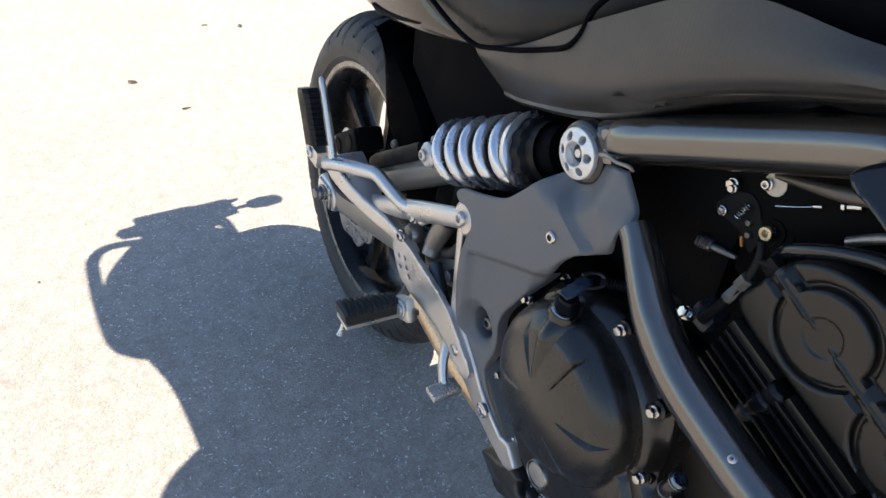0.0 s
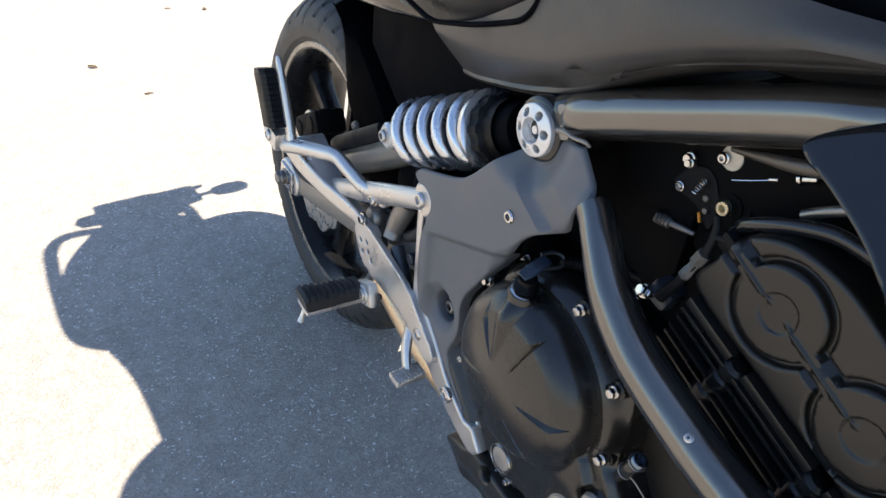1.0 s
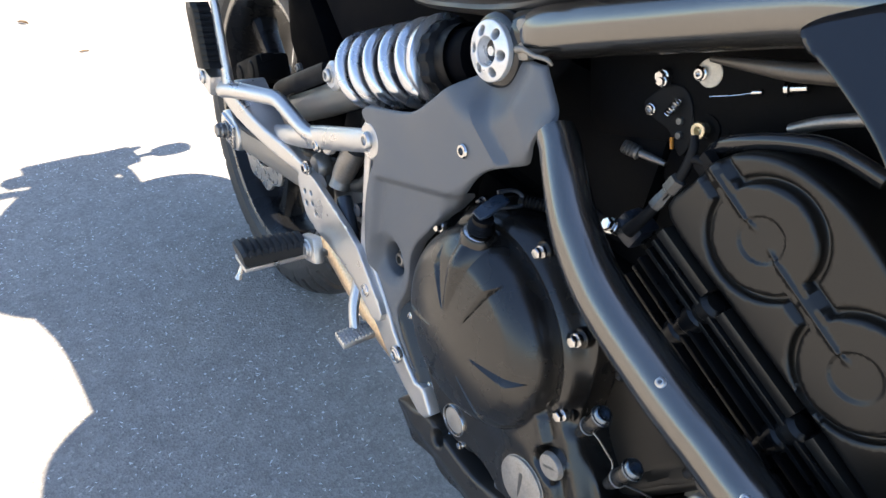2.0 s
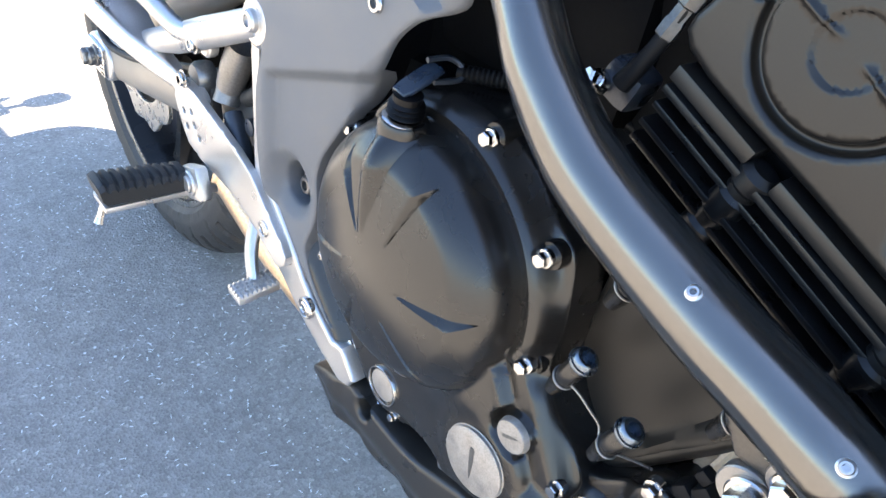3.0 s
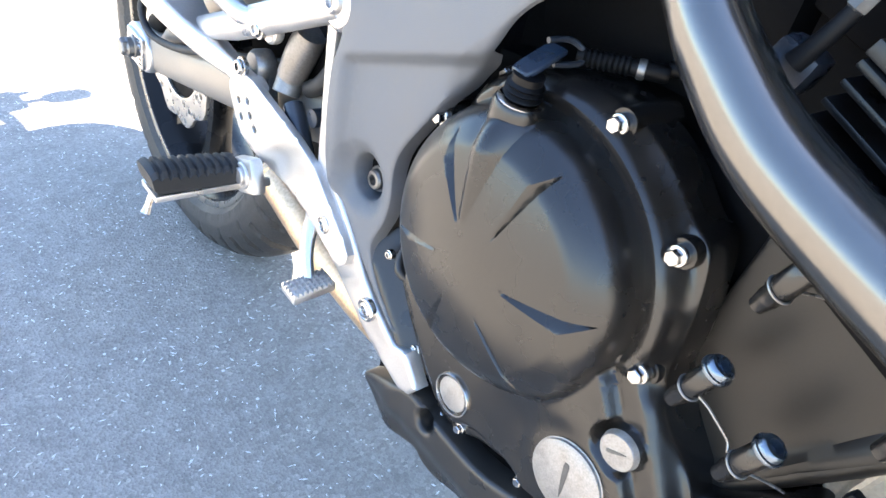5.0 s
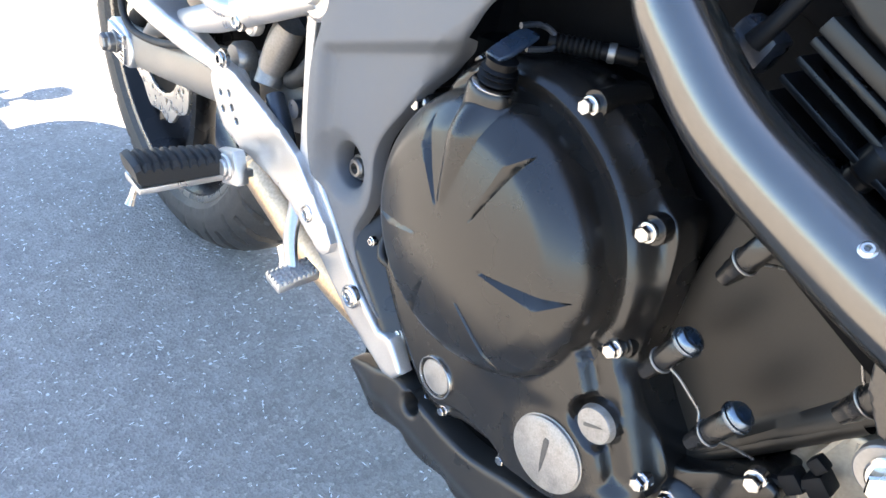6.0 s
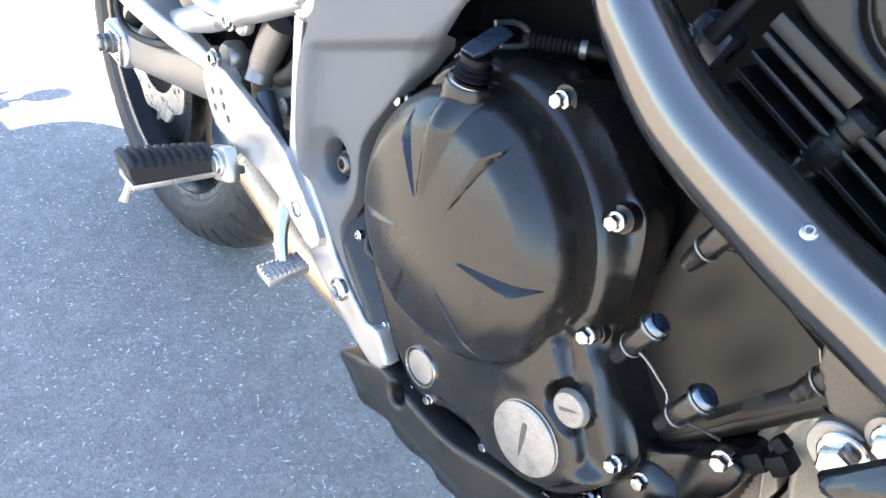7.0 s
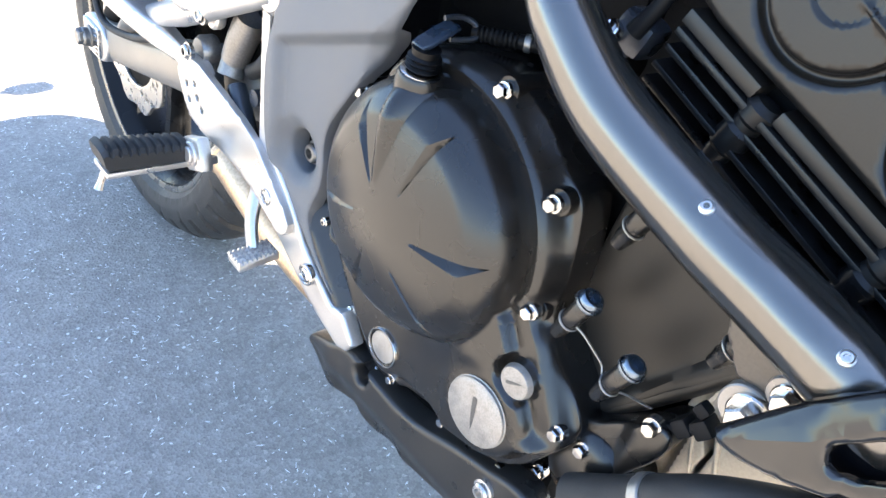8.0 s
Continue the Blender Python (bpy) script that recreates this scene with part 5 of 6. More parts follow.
add_lathe(bm, (0.732, -0.094, 0.622), (-0.9, -0.4, 0.1), [(0.004, -0.010), (0.0055, -0.008), (0.0045, -0.006), (0.0055, -0.004), (0.0048, -0.003), (0.0055, -0.002), (0.0048, -0.001), (0.0055, 0.0), (0.0048, 0.001), (0.0055, 0.002), (0.004, 0.004), (0, 0.0042)], 12)
part("idle_knob", bm, STEEL_DARK, throttle_body, "ribbed idle adjuster knob")
bm = bmesh.new()
add_tube(bm, [(0.740, -0.092, 0.622), (0.750, -0.090, 0.6225), (0.762, -0.088, 0.623)], [0.0028, 0.003, 0.002], 10, 3)
part("idle_shaft", bm, STEEL_DARK, throttle_body)
bm = bmesh.new()
add_tube(bm, [(0.785, -0.104, 0.684), (0.798, -0.104, 0.690), (0.812, -0.104, 0.6975)], 0.0006, 8, 3)
part("throttle_cable", bm, CHROME, throttle_body, "thin steel throttle cable")
bm = bmesh.new()
add_lathe(bm, (0.810, -0.104, 0.697), (0.9, 0, 0.4), [(0.0017, 0), (0.0017, 0.006), (0.001, 0.0065)], 12)
add_lathe(bm, (0.828, -0.104, 0.7065), (0.9, 0, 0.4), [(0.0045, 0), (0.0045, 0.0022), (0.003, 0.003), (0.003, 0.012)], 14)
part("cable_end", bm, CHROME, throttle_body)
bm = bmesh.new()
add_tube(bm, [(0.842, -0.110, 0.689), (0.862, -0.110, 0.703), (0.90, -0.108, 0.720), (0.96, -0.10, 0.735)], 0.0036, 14)
part("breather_pipe", bm, STEEL_DARK, throttle_body, "bright breather pipe")
bm = bmesh.new()
add_tube(bm, [(0.782, -0.112, 0.7075), (0.809, -0.116, 0.714), (0.834, -0.118, 0.720), (0.87, -0.112, 0.730)], [0.002, 0.004, 0.0055, 0.006], 12)
part("fuel_rail", bm, MOUNT_PAINT, throttle_body)
bm = bmesh.new()
add_box(bm, (0.86, 0.0, 0.725), (0.40, 0.19, 0.10), (0, -20, 0), 0.02)
airbox = part("airbox", bm, BLACK_DULL, bike, "black airbox under the tank")
bm = bmesh.new()
add_box(bm, (0.68, 0.0, 0.60), (0.16, 0.18, 0.12), (0, 0, 0), 0.02)
part("airbox_outlet", bm, BLACK_DULL, airbox)
# dull black box added to stand for the dark gap under the tank
bm = bmesh.new()
add_box(bm, (0.86, 0.0, 0.825), (0.36, 0.27, 0.11), (0, -6, 0), 0.02)
part("tank_gap_filler", bm, BLACK_DULL, airbox)

# lower front of the engine
bm = bmesh.new()
add_panel(bm, outline([(0.838, 0.362), (0.850, 0.372), (0.880, 0.402), (0.892, 0.400), (0.890, 0.382), (0.880, 0.360), (0.870, 0.335), (0.852, 0.318), (0.835, 0.325)], 4), lambda x, z: 0.126 + 0.006 * step_up(0.862, 0.874, x), 0.09, (), 0.003, 0.003)
pump = part("water_pump", bm, BLACK_CASE, bike, "black water pump cover")
bm = bmesh.new()
add_lathe(bm, (0.858, -0.10, 0.330), RIGHT, [(0.034, 0), (0.034, 0.024), (0.030, 0.030), (0.018, 0.034), (0, 0.035)], 36)
part("pump_cap", bm, BLACK_CASE, pump)
hex_bolt("bolt", (0.879, -0.130, 0.400), RIGHT, 0.0125, CHROME, pump)
hex_bolt("bolt", (0.849, -0.131, 0.349), RIGHT, 0.0118, CHROME, pump)
hex_bolt("bolt", (0.822, -0.118, 0.289), RIGHT, 0.0135, CHROME, pump)
bm = bmesh.new()
add_tube(bm, [(0.862, -0.150, 0.331), (0.885, -0.149, 0.354), (0.908, -0.148, 0.380), (0.940, -0.148, 0.412), (1.0, -0.14, 0.45)], 0.0145, 22)
coolant_hose = part("coolant_hose", bm, RUBBER, bike, "black rubber coolant hose")
bm = bmesh.new()
add_lathe(bm, (0.901, -0.1485, 0.372), (0.66, 0, 0.75), [(0.0147, -0.004), (0.0155, -0.003), (0.0155, 0.003), (0.0147, 0.004)], 28)
part("hose_clamp", bm, WIRE_STEEL, coolant_hose, "bright hose clamp band")
bm = bmesh.new()
add_panel(bm, outline([(0.884, 0.419), (0.893, 0.436), (0.904, 0.443), (0.922, 0.446), (0.945, 0.436), (0.966, 0.410), (0.955, 0.370), (0.925, 0.335), (0.900, 0.318), (0.876, 0.322), (0.872, 0.350), (0.879, 0.385)], 4), lambda x, z: 0.108 - 0.010 * step_up(0.894, 0.888, x), 0.06,
          [[(0.9000, 0.3985), (0.9042, 0.4075), (0.9094, 0.3970), (0.9075, 0.3700), (0.9050, 0.3660), (0.9042, 0.3765), (0.9060, 0.3880)]], 0.003, 0.0015)
for a, b, r in (((0.8935, -0.108, 0.3985), (0.9072, -0.108, 0.361), 0.0014), ((0.9055, -0.108, 0.4095), (0.9185, -0.108, 0.375), 0.0020), ((0.9030, -0.107, 0.4390), (0.9062, -0.107, 0.4270), 0.0014), ((0.8935, -0.106, 0.4170), (0.8975, -0.106, 0.4385), 0.0030)):
    add_tube(bm, [a, b], r, 8, 1)
front_casting = part("front_casting", bm, CREAM_CAST, bike, "pale raw cast engine front")
bm = bmesh.new()
add_box(bm, (0.892, -0.124, 0.410), (0.011, 0.012, 0.010), (0, 35, 0), 0.002)
add_box(bm, (0.901, -0.122, 0.417), (0.011, 0.014, 0.011), (0, 35, 0), 0.002)
add_box(bm, (0.896, -0.124, 0.427), (0.008, 0.008, 0.008), (0, 20, 0), 0.002)
add_tube(bm, [(0.884, -0.124, 0.402), (0.892, -0.126, 0.408), (0.901, -0.126, 0.417)], 0.003, 8, 3)
part("sensor_plug", bm, BLACK_PLASTIC, front_casting, "black sensor plug and lead")

# belly cover under the clutch side, exhaust below
bm = bmesh.new()
add_panel(bm, outline([(0.568, 0.224), (0.580, 0.234), (0.601, 0.247), (0.629, 0.2615), (0.648, 0.2620), (0.662, 0.2600), (0.677, 0.2590), (0.700, 0.2580), (0.728, 0.2615), (0.771, 0.278), (0.804, 0.288), (0.822, 0.294), (0.84, 0.292), (0.85, 0.265), (0.83, 0.228), (0.80, 0.216), (0.772, 0.213), (0.748, 0.208), (0.734, 0.206), (0.718, 0.203), (0.706, 0.2085), (0.693, 0.206), (0.680, 0.2015), (0.666, 0.2005), (0.656, 0.2025), (0.648, 0.2065), (0.634, 0.2025), (0.617, 0.198), (0.596, 0.2005), (0.577, 0.207), (0.567, 0.2145)], 3),
          lambda x, z: 0.150 + 0.004 * math.sin(60 * (x - 0.6)) * step_up(0.63, 0.60, x) - 0.006 * step_up(0.235, 0.210, z), 0.128, [circle(0.6560, 0.2520, 0.0088, 20, 0.0105)], 0.004, 0.004)
belly_cover = part("belly_cover", bm, BELLY_GREY, bike, "dark grey lower engine cover")
socket_bolt("bolt", (0.6590, -0.136, 0.2555), RIGHT, 0.012, CHROME, belly_cover)
socket_bolt("bolt", (0.805, -0.152, 0.271), RIGHT, 0.014, ALLOY, belly_cover)
bm = bmesh.new()
add_panel(bm, [(0.606, 0.287), (0.614, 0.298), (0.622, 0.298), (0.630, 0.284), (0.632, 0.272), (0.624, 0.266), (0.616, 0.276)], lambda x, z: 0.141, 0.137, (), 0.004, 0.0006)
part("bracket_tab", bm, ALLOY, belly_cover, "bright folded tab")
socket_bolt("bolt", (0.619, -0.142, 0.294), RIGHT, 0.006, CHROME, belly_cover)
bm = bmesh.new()
add_tube(bm, [(1.02, -0.06, 0.36), (0.97, -0.07, 0.28), (0.90, -0.08, 0.225), (0.80, -0.080, 0.215), (0.70, -0.060, 0.220), (0.60, -0.045, 0.235), (0.50, -0.060, 0.245)], [0.022, 0.022, 0.024, 0.028, 0.028, 0.028, 0.028], 20)
exhaust = part("exhaust_pipe", bm, EXHAUST_TAN, bike, "steel exhaust pipe tinted tan like the ground it reflects")
bm = bmesh.new()
add_tube(bm, [(0.310, -0.098, 0.278), (0.36, -0.100, 0.268), (0.44, -0.102, 0.252), (0.54, -0.100, 0.240), (0.60, -0.085, 0.235)], [0.0225, 0.0230, 0.0230, 0.0225, 0.022], 24, 5)
add_lathe(bm, (0.314, -0.098, 0.2772), (-0.97, 0, 0.23), [(0.0232, -0.006), (0.0252, -0.004), (0.0252, 0.001), (0.0235, 0.003), (0.020, 0.0032)], 28)
part("collector", bm, EXHAUST_TAN, exhaust)
bm = bmesh.new()
add_box(bm, (0.68, 0.01, 0.185), (0.34, 0.19, 0.13), (0, 0, 0), 0.03)
part("silencer_box", bm, BLACK_DULL, exhaust)

# radiator shroud
bm = bmesh.new()
add_panel(bm, outline([(0.8535, 0.751), (0.857, 0.757), (0.866, 0.763), (0.880, 0.771), (0.91, 0.785), (0.97, 0.80), (1.05, 0.80), (1.07, 0.74), (1.02, 0.68), (0.9465, 0.696), (0.9276, 0.712), (0.910, 0.724), (0.891, 0.7335), (0.8726, 0.7414), (0.8600, 0.7445)], 4), lambda x, z: 0.172 + 0.30 * min(0.10, max(0, x - 0.853)) - 0.8 * max(0, z - (0.752 - 0.5 * (x - 0.853))), 0.10, (), 0.006, 0.004)
shroud = part("radiator_shroud", bm, BLACK_GLOSS, bike, "gloss black radiator shroud")
RIDGE = [(0.921, 0.480), (0.947, 0.505), (0.962, 0.527), (1.05, 0.585)]


def shroud_height(x, z):
    d = min((beside(x, z, a, c) for a, c in zip(RIDGE, RIDGE[1:]) if a[0] <= x <= c[0]), key=abs, default=0.0)
    return 0.204 - (0.55 * d if d > 0 else -0.28 * d) + 0.05 * max(0, x - 0.95)


bm = bmesh.new()
add_panel(bm, [(0.918, 0.481), (0.928, 0.497), (0.939, 0.514), (0.957, 0.537), (1.0, 0.575), (1.05, 0.60), (1.09, 0.58), (1.08, 0.53), (1.04, 0.515), (1.0, 0.497), (0.969, 0.486), (0.952, 0.479), (0.942, 0.4755), (0.931, 0.474), (0.922, 0.476)], shroud_height, 0.196,
          [[(0.9545, 0.502), (0.954, 0.508), (0.965, 0.521), (0.985, 0.537), (1.0, 0.533), (0.99, 0.514), (0.974, 0.5055), (0.966, 0.498), (0.960, 0.4965), (0.956, 0.498)]], 0.004, 0.0045, False, [RIDGE])
part("lower_shroud", bm, BLACK_GLOSS, shroud)
bm = bmesh.new()
add_panel(bm, [(0.946, 0.492), (0.948, 0.512), (0.965, 0.530), (1.02, 0.562), (1.06, 0.55), (1.05, 0.52), (0.99, 0.498), (0.958, 0.487)], lambda x, z: 0.186, 0.180, (), 0.008, 0.002)
part("shroud_lining", bm, DEEP_BLACK, shroud)
bm = bmesh.new()
add_box(bm, (1.05, 0.0, 0.60), (0.03, 0.26, 0.30), (0, -12, 0), 0.004)
part("radiator_core", bm, BLACK_DULL, shroud)


# ---- bodywork ----
def skin(rails, mat, name, label, parent=bike, thick=0.004):
    """A smooth shell through rails of equal length, each a line of points."""
    bm = bmesh.new()
    lines = [spline(r, 6) for r in rails]
    rows = [spline([ln[k] for ln in lines], 5) for k in range(len(lines[0]))]
    add_grid(bm, rows)
    bmesh.ops.recalc_face_normals(bm, faces=bm.faces)
    bmesh.ops.solidify(bm, geom=bm.faces[:], thickness=thick)
    return part(name, bm, mat, parent, label, 40)


for side in (-1, 1):
    s = lambda pts: [(x, -side * y if side > 0 else y, z) for x, y, z in pts]
    skin([s([(0.440, -0.066, 0.636), (0.50, -0.078, 0.650), (0.62, -0.088, 0.684), (0.74, -0.105, 0.748), (0.84, -0.110, 0.782), (0.95, -0.10, 0.805)]),
          s([(0.436, -0.087, 0.640), (0.50, -0.104, 0.654), (0.62, -0.121, 0.688), (0.74, -0.126, 0.750), (0.84, -0.118, 0.782), (0.95, -0.106, 0.806)]),
          s([(0.434, -0.089, 0.643), (0.50, -0.106, 0.657), (0.62, -0.124, 0.692), (0.74, -0.140, 0.754), (0.84, -0.143, 0.787), (0.95, -0.133, 0.812)]),
          s([(0.433, -0.090, 0.646), (0.50, -0.107, 0.660), (0.62, -0.125, 0.695), (0.74, -0.143, 0.756), (0.84, -0.149, 0.790), (0.95, -0.139, 0.816)]),
          s([(0.416, -0.115, 0.678), (0.50, -0.125, 0.690), (0.62, -0.140, 0.720), (0.74, -0.160, 0.768), (0.84, -0.166, 0.797), (0.95, -0.155, 0.808)]),
          s([(0.410, -0.120, 0.690), (0.50, -0.128, 0.715), (0.62, -0.140, 0.772), (0.74, -0.158, 0.817), (0.84, -0.160, 0.813), (0.95, -0.15, 0.812)])],
         COWL_GREY, "side_cowl", "dark grey textured side cowl below the tank")
rails = []
for a in (-80, -60, -35, 0, 35, 60, 80):
    t = radians(a)
    rails.append([(0.49, 0.13 * math.sin(t), 0.79 + 0.07 * math.cos(t)), (0.56, 0.18 * math.sin(t), 0.80 + 0.13 * math.cos(t)), (0.68, 0.195 * math.sin(t), 0.81 + 0.175 * math.cos(t)), (0.80, 0.19 * math.sin(t), 0.825 + 0.18 * math.cos(t)), (0.92, 0.18 * math.sin(t), 0.84 + 0.17 * math.cos(t)), (1.02, 0.14 * math.sin(t), 0.86 + 0.12 * math.cos(t))])
skin(rails, BLACK_GLOSS, "fuel_tank", "gloss black fuel tank")
rails = []
for y, up in ((-0.92, 0.0), (-1.0, 0.45), (-0.92, 0.82), (-0.6, 0.95), (0, 1.0), (0.6, 0.95), (0.92, 0.82), (1.0, 0.45), (0.92, 0.0)):
    rails.append([(-0.18, 0.08 * y, 0.80 + 0.14 * up), (-0.06, 0.158 * y, 0.775 + 0.17 * up), (0.08, 0.170 * y, 0.745 + 0.195 * up), (0.20, 0.148 * y, 0.715 + 0.195 * up), (0.30, 0.140 * y, 0.700 + 0.115 * up), (0.42, 0.136 * y, 0.690 + 0.095 * up), (0.52, 0.128 * y, 0.712 + 0.080 * up), (0.60, 0.105 * y, 0.745 + 0.065 * up), (0.66, 0.07 * y, 0.78 + 0.05 * up)])
skin(rails, SEAT_VINYL, "seat", "stepped black vinyl dual seat")
for side in (-1, 1):
    s = lambda pts: [(x, y * -side, z) for x, y, z in pts]
    skin([s([(-0.22, -0.03, 0.76), (-0.10, -0.060, 0.705), (0.05, -0.088, 0.668), (0.18, -0.105, 0.660), (0.30, -0.110, 0.668), (0.41, -0.105, 0.682)]),
          s([(-0.22, -0.05, 0.775), (-0.10, -0.085, 0.715), (0.05, -0.115, 0.676), (0.18, -0.128, 0.666), (0.30, -0.128, 0.673), (0.41, -0.118, 0.686)]),
          s([(-0.22, -0.06, 0.80), (-0.10, -0.095, 0.75), (0.05, -0.125, 0.715), (0.18, -0.136, 0.70), (0.30, -0.134, 0.692), (0.41, -0.120, 0.690)]),
          s([(-0.22, -0.05, 0.815), (-0.12, -0.135, 0.835), (0.005, -0.150, 0.890), (0.16, -0.152, 0.925), (0.27, -0.134, 0.745), (0.41, -0.116, 0.694)])],
         TAIL_PAINT, "tail_cowl", "dark metallic tail cowl")
bm = bmesh.new()
for y in (-1, 1):
    add_tube(bm, [(0.215, y * 0.138, 0.84), (0.190, y * 0.154, 0.908), (0.10, y * 0.156, 0.938), (-0.08, y * 0.154, 0.952), (-0.150, y * 0.146, 0.944), (-0.190, y * 0.125, 0.905), (-0.20, y * 0.08, 0.85)], 0.014, 12)
part("grab_rail", bm, BLACK_PLASTIC, bike, "black passenger grab rail")

for side in (-1, 1):
    bm = bmesh.new()
    add_tube(bm, [(0.325, side * 0.139, 0.722), (0.372, side * 0.141, 0.709), (0.410, side * 0.141, 0.7005), (0.440, side * 0.141, 0.698), (0.475, side * 0.141, 0.705), (0.512, side * 0.140, 0.714), (0.550, side * 0.138, 0.726), (0.578, side * 0.1405, 0.737), (0.592, side * 0.1405, 0.752), (0.599, side * 0.1390, 0.772), (0.615, side * 0.136, 0.790)], 0.0026, 12, 5, 1.3)
    part("seat_lip", bm, DEEP_BLACK, bike, "black moulded lower edge of the seat")
    bm = bmesh.new()
    add_tube(bm, [(0.165, side * 0.134, 0.674), (0.188, side * 0.135, 0.671), (0.239, side * 0.135, 0.675), (0.300, side * 0.134, 0.683)], [0.002, 0.0042, 0.003, 0.0012], 10, 4, 0.5)
    part("tail_slot", bm, BLACK_DULL, bike, "black slot in the tail cowl")

# number plate hanger and rear turn signals
bm = bmesh.new()
add_box(bm, (-0.300, 0.01, 0.735), (0.085, 0.12, 0.24), (0, 24, 0), 0.012)
add_box(bm, (-0.245, 0, 0.865), (0.13, 0.14, 0.055), (0, 10, 0), 0.015)
add_box(bm, (-0.365, 0.02, 0.634), (0.012, 0.10, 0.12), (0, 28, 0), 0.004)
add_tube(bm, [(-0.32, -0.12, 0.66), (-0.32, 0, 0.66), (-0.32, 0.12, 0.66)], 0.008, 10, 1)
hanger = part("plate_hanger", bm, BLACK_PLASTIC, bike, "black number plate hanger")
for y in (-1, 1):
    bm = bmesh.new()
    add_lathe(bm, (-0.32, y * 0.11, 0.66), (0, y, 0), [(0.010, 0), (0.022, 0.01), (0.028, 0.04), (0.024, 0.075), (0.010, 0.085), (0, 0.086)], 20)
    part("turn_signal", bm, BLACK_PLASTIC, hanger, "black turn signal")

# far side of the machine
bm = bmesh.new()
add_panel(bm, outline(cover_line, 3), lambda x, z: 0.15, 0.13, (), 0.012, 0.004)
bmesh.ops.scale(bm, vec=(1, -1, 1), verts=bm.verts)
bmesh.ops.reverse_faces(bm, faces=bm.faces)
part("side_cover", bm, GREY_PLASTIC, bike, "charcoal plastic frame cover")
bm = bmesh.new()
add_panel(bm, outline(flange, 2), lambda x, z: 0.15, 0.10, (), 0.012, 0.008)
bmesh.ops.scale(bm, vec=(1, -1, 1), verts=bm.verts)
bmesh.ops.reverse_faces(bm, faces=bm.faces)
part("alternator_cover", bm, BLACK_CASE, bike, "satin black alternator cover")
for line, r in (([(0.630, 0.126, 0.669), (0.707, 0.128, 0.703), (0.83, 0.128, 0.752), (0.95, 0.115, 0.79), (1.06, 0.08, 0.825)], 0.0195),
                ([(0.70, 0.150, 0.665), (0.737, 0.167, 0.613), (0.808, 0.172, 0.566), (0.907, 0.172, 0.531), (1.0, 0.160, 0.487), (1.06, 0.14, 0.455)], 0.018)):
    bm = bmesh.new()
    add_tube(bm, line, r, 16, 6)
    part("frame_tube", bm, TUBE_PAINT, bike, "gunmetal painted frame tube")
bm = bmesh.new()
add_tube(bm, [(-0.04, 0.12, 0.304), (0.12, 0.118, 0.325), (0.30, 0.11, 0.37), (0.47, 0.10, 0.405)], [0.024, 0.025, 0.027, 0.034], 16, 5, 0.7)
part("swingarm", bm, SWING_GREY, bike, "bronze-grey swingarm leg")
bm = bmesh.new()
rows = [[(x, -0.07, z0), (x, -0.07, z1), (x, 0.10, z1), (x, 0.10, z0)] for x, z0, z1 in ((0.36, 0.30, 0.60), (0.48, 0.24, 0.66), (0.60, 0.22, 0.68), (0.72, 0.30, 0.72), (0.86, 0.40, 0.80))]
vs = add_grid(bm, rows, wrap=True)
bm.faces.new(vs[0])
bm.faces.new(vs[-1])
bmesh.ops.recalc_face_normals(bm, faces=bm.faces)
part("frame_core", bm, BLACK_DULL, bike, "dull black frame and battery core")

# added box on the far side, only to keep sun off the ground here
bm = bmesh.new()
add_box(bm, (0.40, 0.075, 0.205), (0.24, 0.11, 0.12), (0, -8, 0), 0.03)
part("ground_shade_box", bm, BLACK_DULL, bike, "added black box that shades the ground under the belly")
# unseen panel added to close a gap that let bright light through
bm = bmesh.new()
add_panel(bm, outline([(-0.06, 0.395), (0.02, 0.425), (0.14, 0.455), (0.30, 0.475), (0.42, 0.47), (0.42, 0.44), (0.25, 0.41), (0.10, 0.37), (-0.02, 0.345)], 4), lambda x, z: 0.105, 0.099, (), 0.012, 0.002)
bmesh.ops.scale(bm, vec=(1, -1, 1), verts=bm.verts)
bmesh.ops.reverse_faces(bm, faces=bm.faces)
part("gap_shade_panel", bm, BLACK_PLASTIC, bike, "added black panel that darkens a bright gap")

# front end of the machine, whose shadow lies on the ground beside it
FRONT = (1.405, 0, 0.300)
bm = bmesh.new()
rows = [[(FRONT[0] + r * math.sin(a), y, FRONT[2] + r * math.cos(a)) for a in (2 * math.pi * q / 72 for q in range(72))] for r, y in ((0.216, -0.045), (0.222, -0.048), (0.206, -0.046), (0.198, 0), (0.206, 0.046), (0.222, 0.048), (0.216, 0.045))]
add_grid(bm, rows, wrap=True)
front_wheel = part("front_wheel", bm, RIM_BLACK, bike, "black front wheel rim")
bm = bmesh.new()
rows = [[(FRONT[0] + r * math.sin(a), y, FRONT[2] + r * math.cos(a)) for a in (2 * math.pi * q / 96 for q in range(96))] for r, y in ((0.218, -0.050), (0.238, -0.060), (0.262, -0.060), (0.284, -0.048), (0.298, -0.026), (0.303, 0), (0.298, 0.026), (0.284, 0.048), (0.262, 0.060), (0.238, 0.060), (0.218, 0.050))]
add_grid(bm, rows, wrap=True)
part("tyre", bm, TYRE_RUBBER, front_wheel, "black front tyre")
for q in range(6):
    a = 2 * math.pi * q / 6
    bm = bmesh.new()
    add_tube(bm, [FRONT, (FRONT[0] + 0.205 * math.sin(a), 0, FRONT[2] + 0.205 * math.cos(a))], [0.022, 0.014], 10, 1)
    part("spoke", bm, RIM_BLACK, front_wheel)
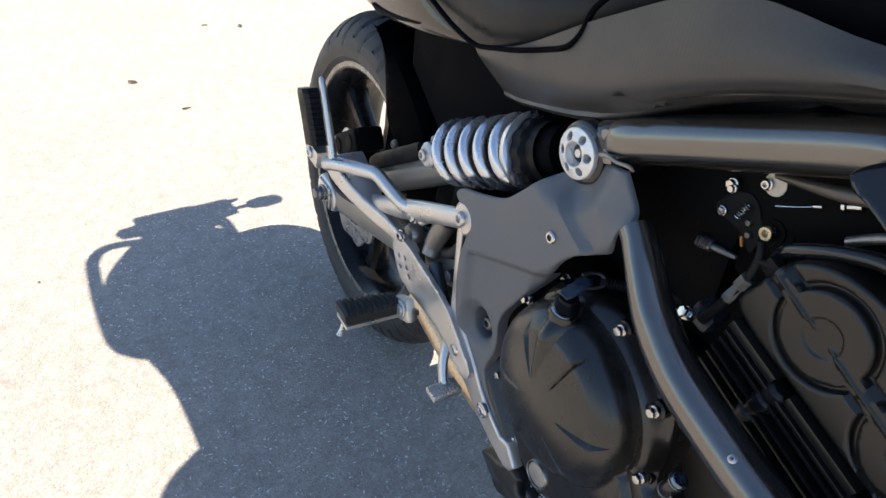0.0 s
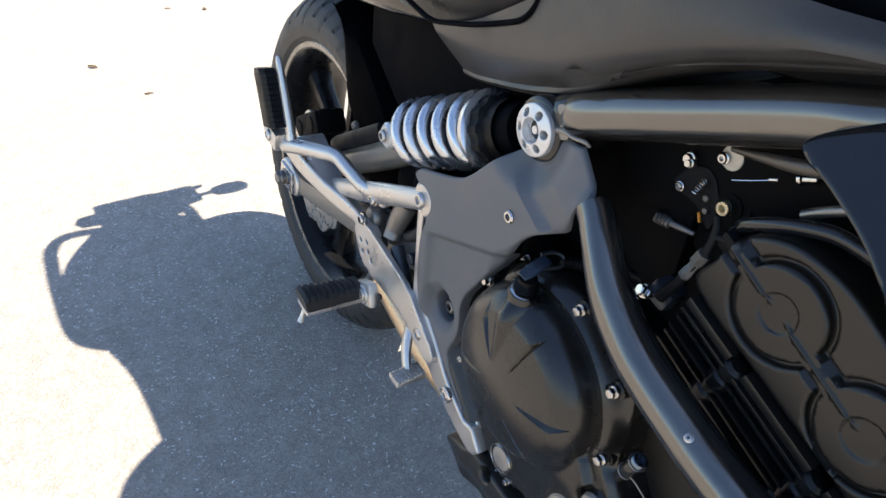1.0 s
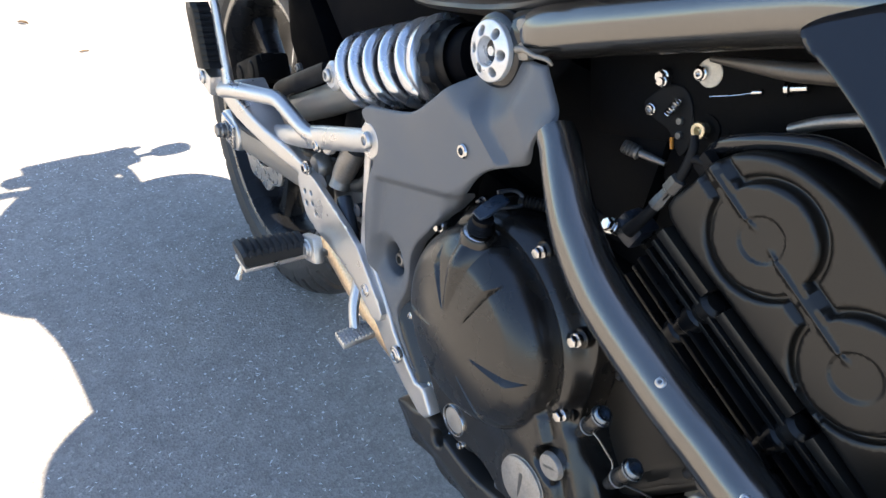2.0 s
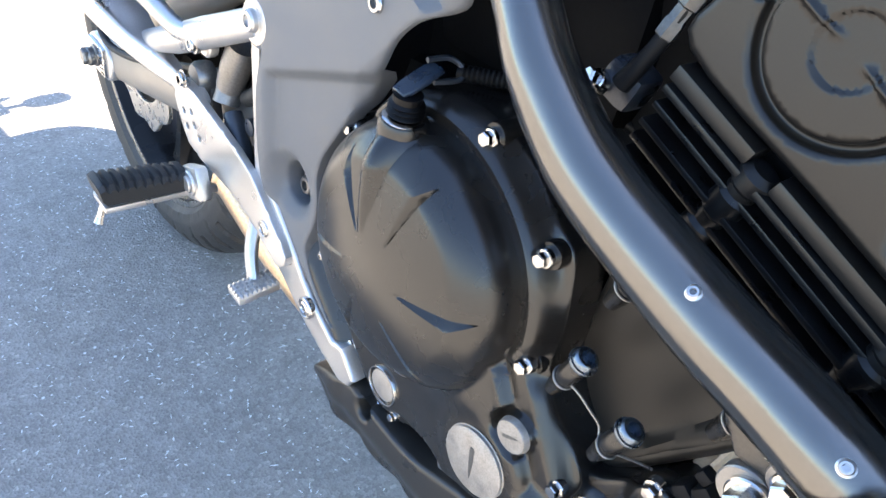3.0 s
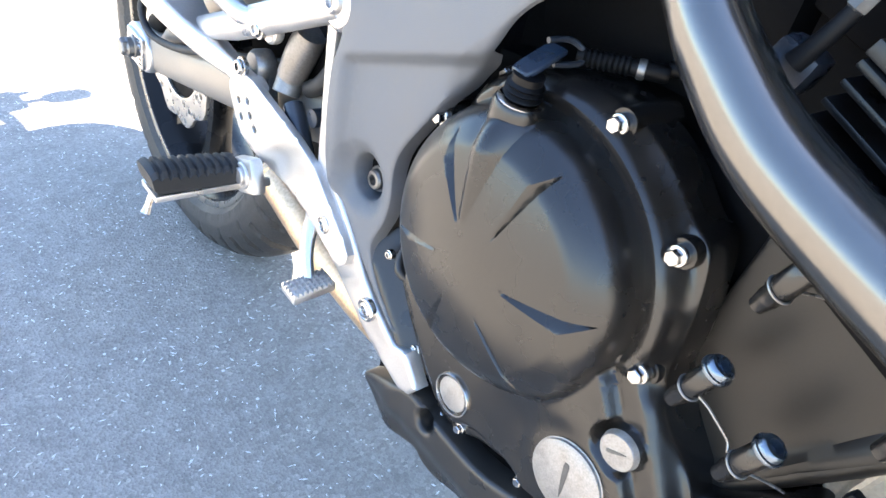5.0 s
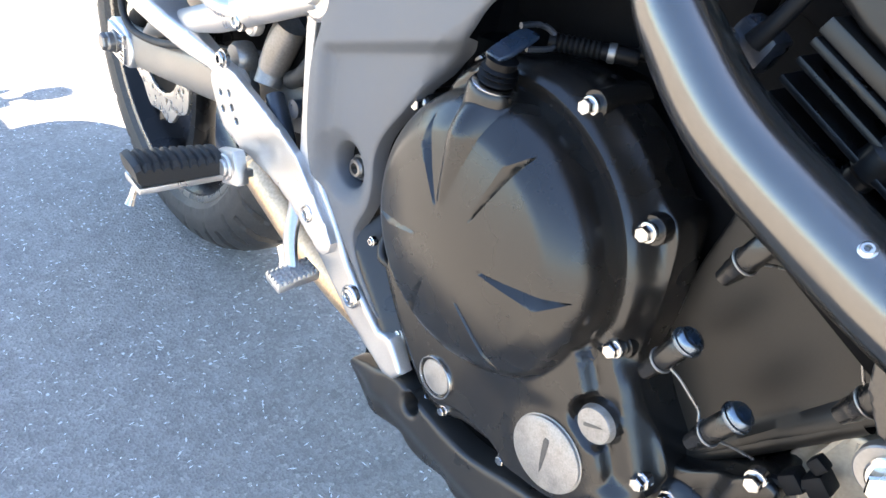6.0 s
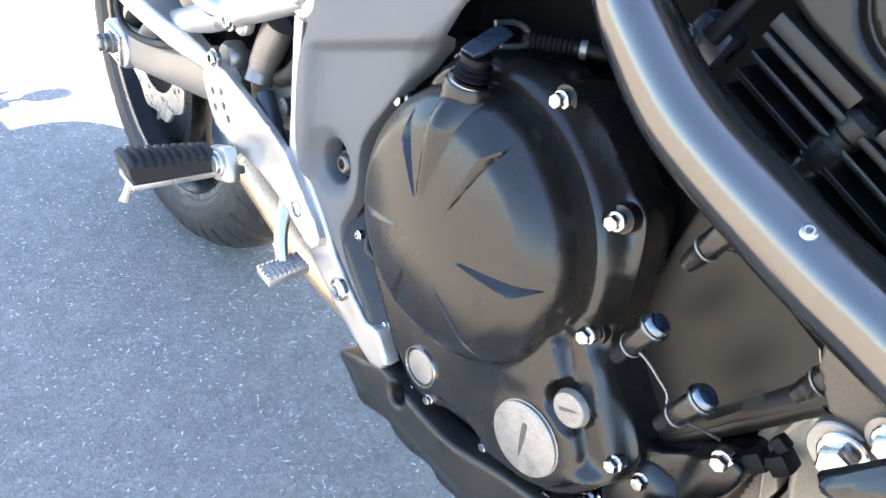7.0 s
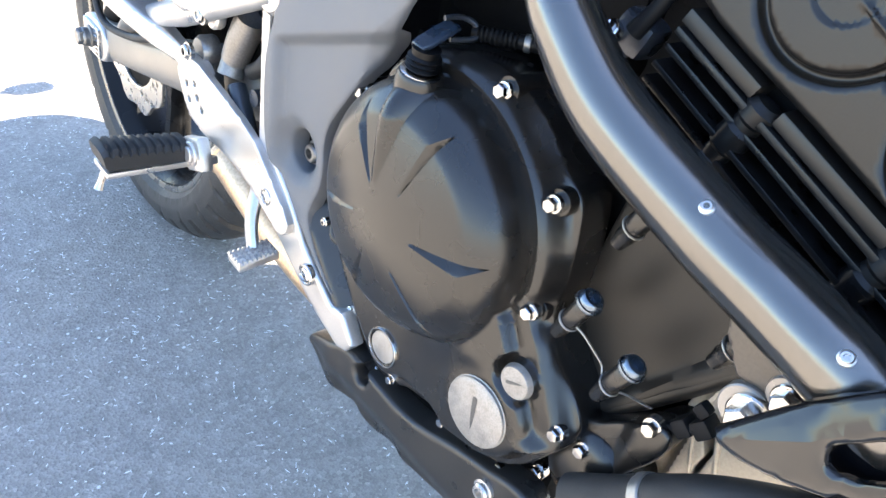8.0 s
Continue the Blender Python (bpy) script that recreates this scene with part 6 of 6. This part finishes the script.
for y in (-0.10, 0.10):
    bm = bmesh.new()
    add_tube(bm, [(1.40, y, 0.29), (1.33, y, 0.45), (1.22, y, 0.70), (1.09, y, 1.00)], [0.026, 0.028, 0.024, 0.021], 16, 3)
    part("fork_leg", bm, BLACK_GLOSS, bike, "black fork leg")
bm = bmesh.new()
rows = [[(FRONT[0] + r * math.sin(a), y, FRONT[2] + r * math.cos(a)) for y, r in ((-0.075, 0.295), (-0.070, 0.322), (0, 0.334), (0.070, 0.322), (0.075, 0.295))] for a in (radians(-75 + 7 * q) for q in range(20))]
add_grid(bm, rows)
bmesh.ops.solidify(bm, geom=bm.faces[:], thickness=0.003)
part("front_mudguard", bm, BLACK_GLOSS, bike, "gloss black front mudguard")
rails = [[(1.05, 0.17 * math.sin(radians(a)), 0.90 + 0.15 * math.cos(radians(a))), (1.16, 0.16 * math.sin(radians(a)), 0.90 + 0.16 * math.cos(radians(a))), (1.26, 0.11 * math.sin(radians(a)), 0.88 + 0.12 * math.cos(radians(a))), (1.30, 0.03 * math.sin(radians(a)), 0.86 + 0.03 * math.cos(radians(a)))] for a in range(-180, 181, 40)]
skin(rails, BLACK_GLOSS, "headlight_cowl", "gloss black headlight cowl")
bm = bmesh.new()
add_tube(bm, [(0.97, -0.37, 1.02), (1.02, -0.24, 1.05), (1.06, -0.08, 1.03), (1.06, 0.08, 1.03), (1.02, 0.24, 1.05), (0.97, 0.37, 1.02)], [0.016, 0.015, 0.011, 0.011, 0.015, 0.016], 14)
part("handlebar", bm, BLACK_DULL, bike, "black handlebar with rubber grips")
for s in (-1, 1):
    bm = bmesh.new()
    add_panel(bm, outline([(0.90, 0.80), (0.98, 0.86), (1.08, 0.86), (1.16, 0.78), (1.14, 0.62), (1.08, 0.56), (1.02, 0.62), (0.98, 0.74)], 4), lambda x, z: 0.185, 0.165, (), 0.012, 0.006)
    if s > 0:
        bmesh.ops.scale(bm, vec=(1, -1, 1), verts=bm.verts)
        bmesh.ops.reverse_faces(bm, faces=bm.faces)
    part("front_cowl", bm, BLACK_GLOSS, bike, "gloss black front side cowl")

# ---- loose bits on the ground ----
CHIP = material("pale_stone_chip", (0.62, 0.61, 0.59), 0.7, 0.0, 0.3, 60, 400, 0.3)
LEAF = material("dry_leaf", (0.20, 0.13, 0.07), 0.7, 0.0, 0.3, 60, 300, 0.3)
rnd = random.Random(7)
verts, faces = [], []
for _ in range(4000):
    x, y = rnd.uniform(-0.75, 0.75), rnd.uniform(-0.75, 0.35)
    long, wide, tall = rnd.choice((0.0014, 0.0018, 0.0024, 0.0034, 0.0046)) * rnd.uniform(0.7, 1.3), rnd.uniform(0.0006, 0.0016), rnd.uniform(0.0005, 0.0013)
    a = rnd.uniform(0, math.pi)
    u, w = Vector((math.cos(a), math.sin(a), 0)), Vector((-math.sin(a), math.cos(a), 0))
    k = len(verts)
    c = Vector((x, y, 0))
    verts += [tuple(c + u * long * p + w * wide * q + Vector((0, 0, tall * r))) for p, q, r in ((-1, -0.3, -0.2), (-0.2, -1, -0.2), (1, 0.2, -0.2), (0.1, 1, -0.2), (-0.5, 0, 1), (0.5, rnd.uniform(-0.4, 0.4), rnd.uniform(0.6, 1)))]
    faces += [(k, k + 1, k + 4), (k + 1, k + 5, k + 4), (k + 1, k + 2, k + 5), (k + 2, k + 3, k + 5), (k + 3, k + 4, k + 5), (k + 3, k, k + 4)]
me = bpy.data.meshes.new("stone_chips")
me.from_pydata(verts, [], faces)
me.materials.append(CHIP)
tagged(new("stone_chips", me), "pale stone chips bedded in the asphalt", "stone chips", kind="stuff")


def dry_leaf(x, y, turn, size):
    """A small curled dry leaf."""
    bm = bmesh.new()
    rows = [[(size * (i / 4 - 1), size * 0.35 * math.sin(math.pi * i / 8) * j, size * (0.10 + 0.22 * j * j + 0.10 * math.sin(math.pi * i / 8))) for j in (-1, -0.5, 0, 0.5, 1)] for i in range(9)]
    add_grid(bm, rows)
    bmesh.ops.solidify(bm, geom=bm.faces[:], thickness=0.0006)
    ob = tagged(part("dry_leaf", bm, LEAF), "small curled brown leaf on the asphalt", "leaf", "leaves on the ground")
    ob.matrix_world = pose(x, y, 0, 0, 0, turn)


for x, y, turn, size in ((-1.605, -0.271, 40, 0.022), (-2.085, 0.256, 10, 0.020), (-1.272, -0.148, 80, 0.014), (-1.671, 0.565, 30, 0.010), (-0.456, -0.640, 20, 0.006), (-2.173, 0.118, 60, 0.014)):
    dry_leaf(x, y, turn, size)
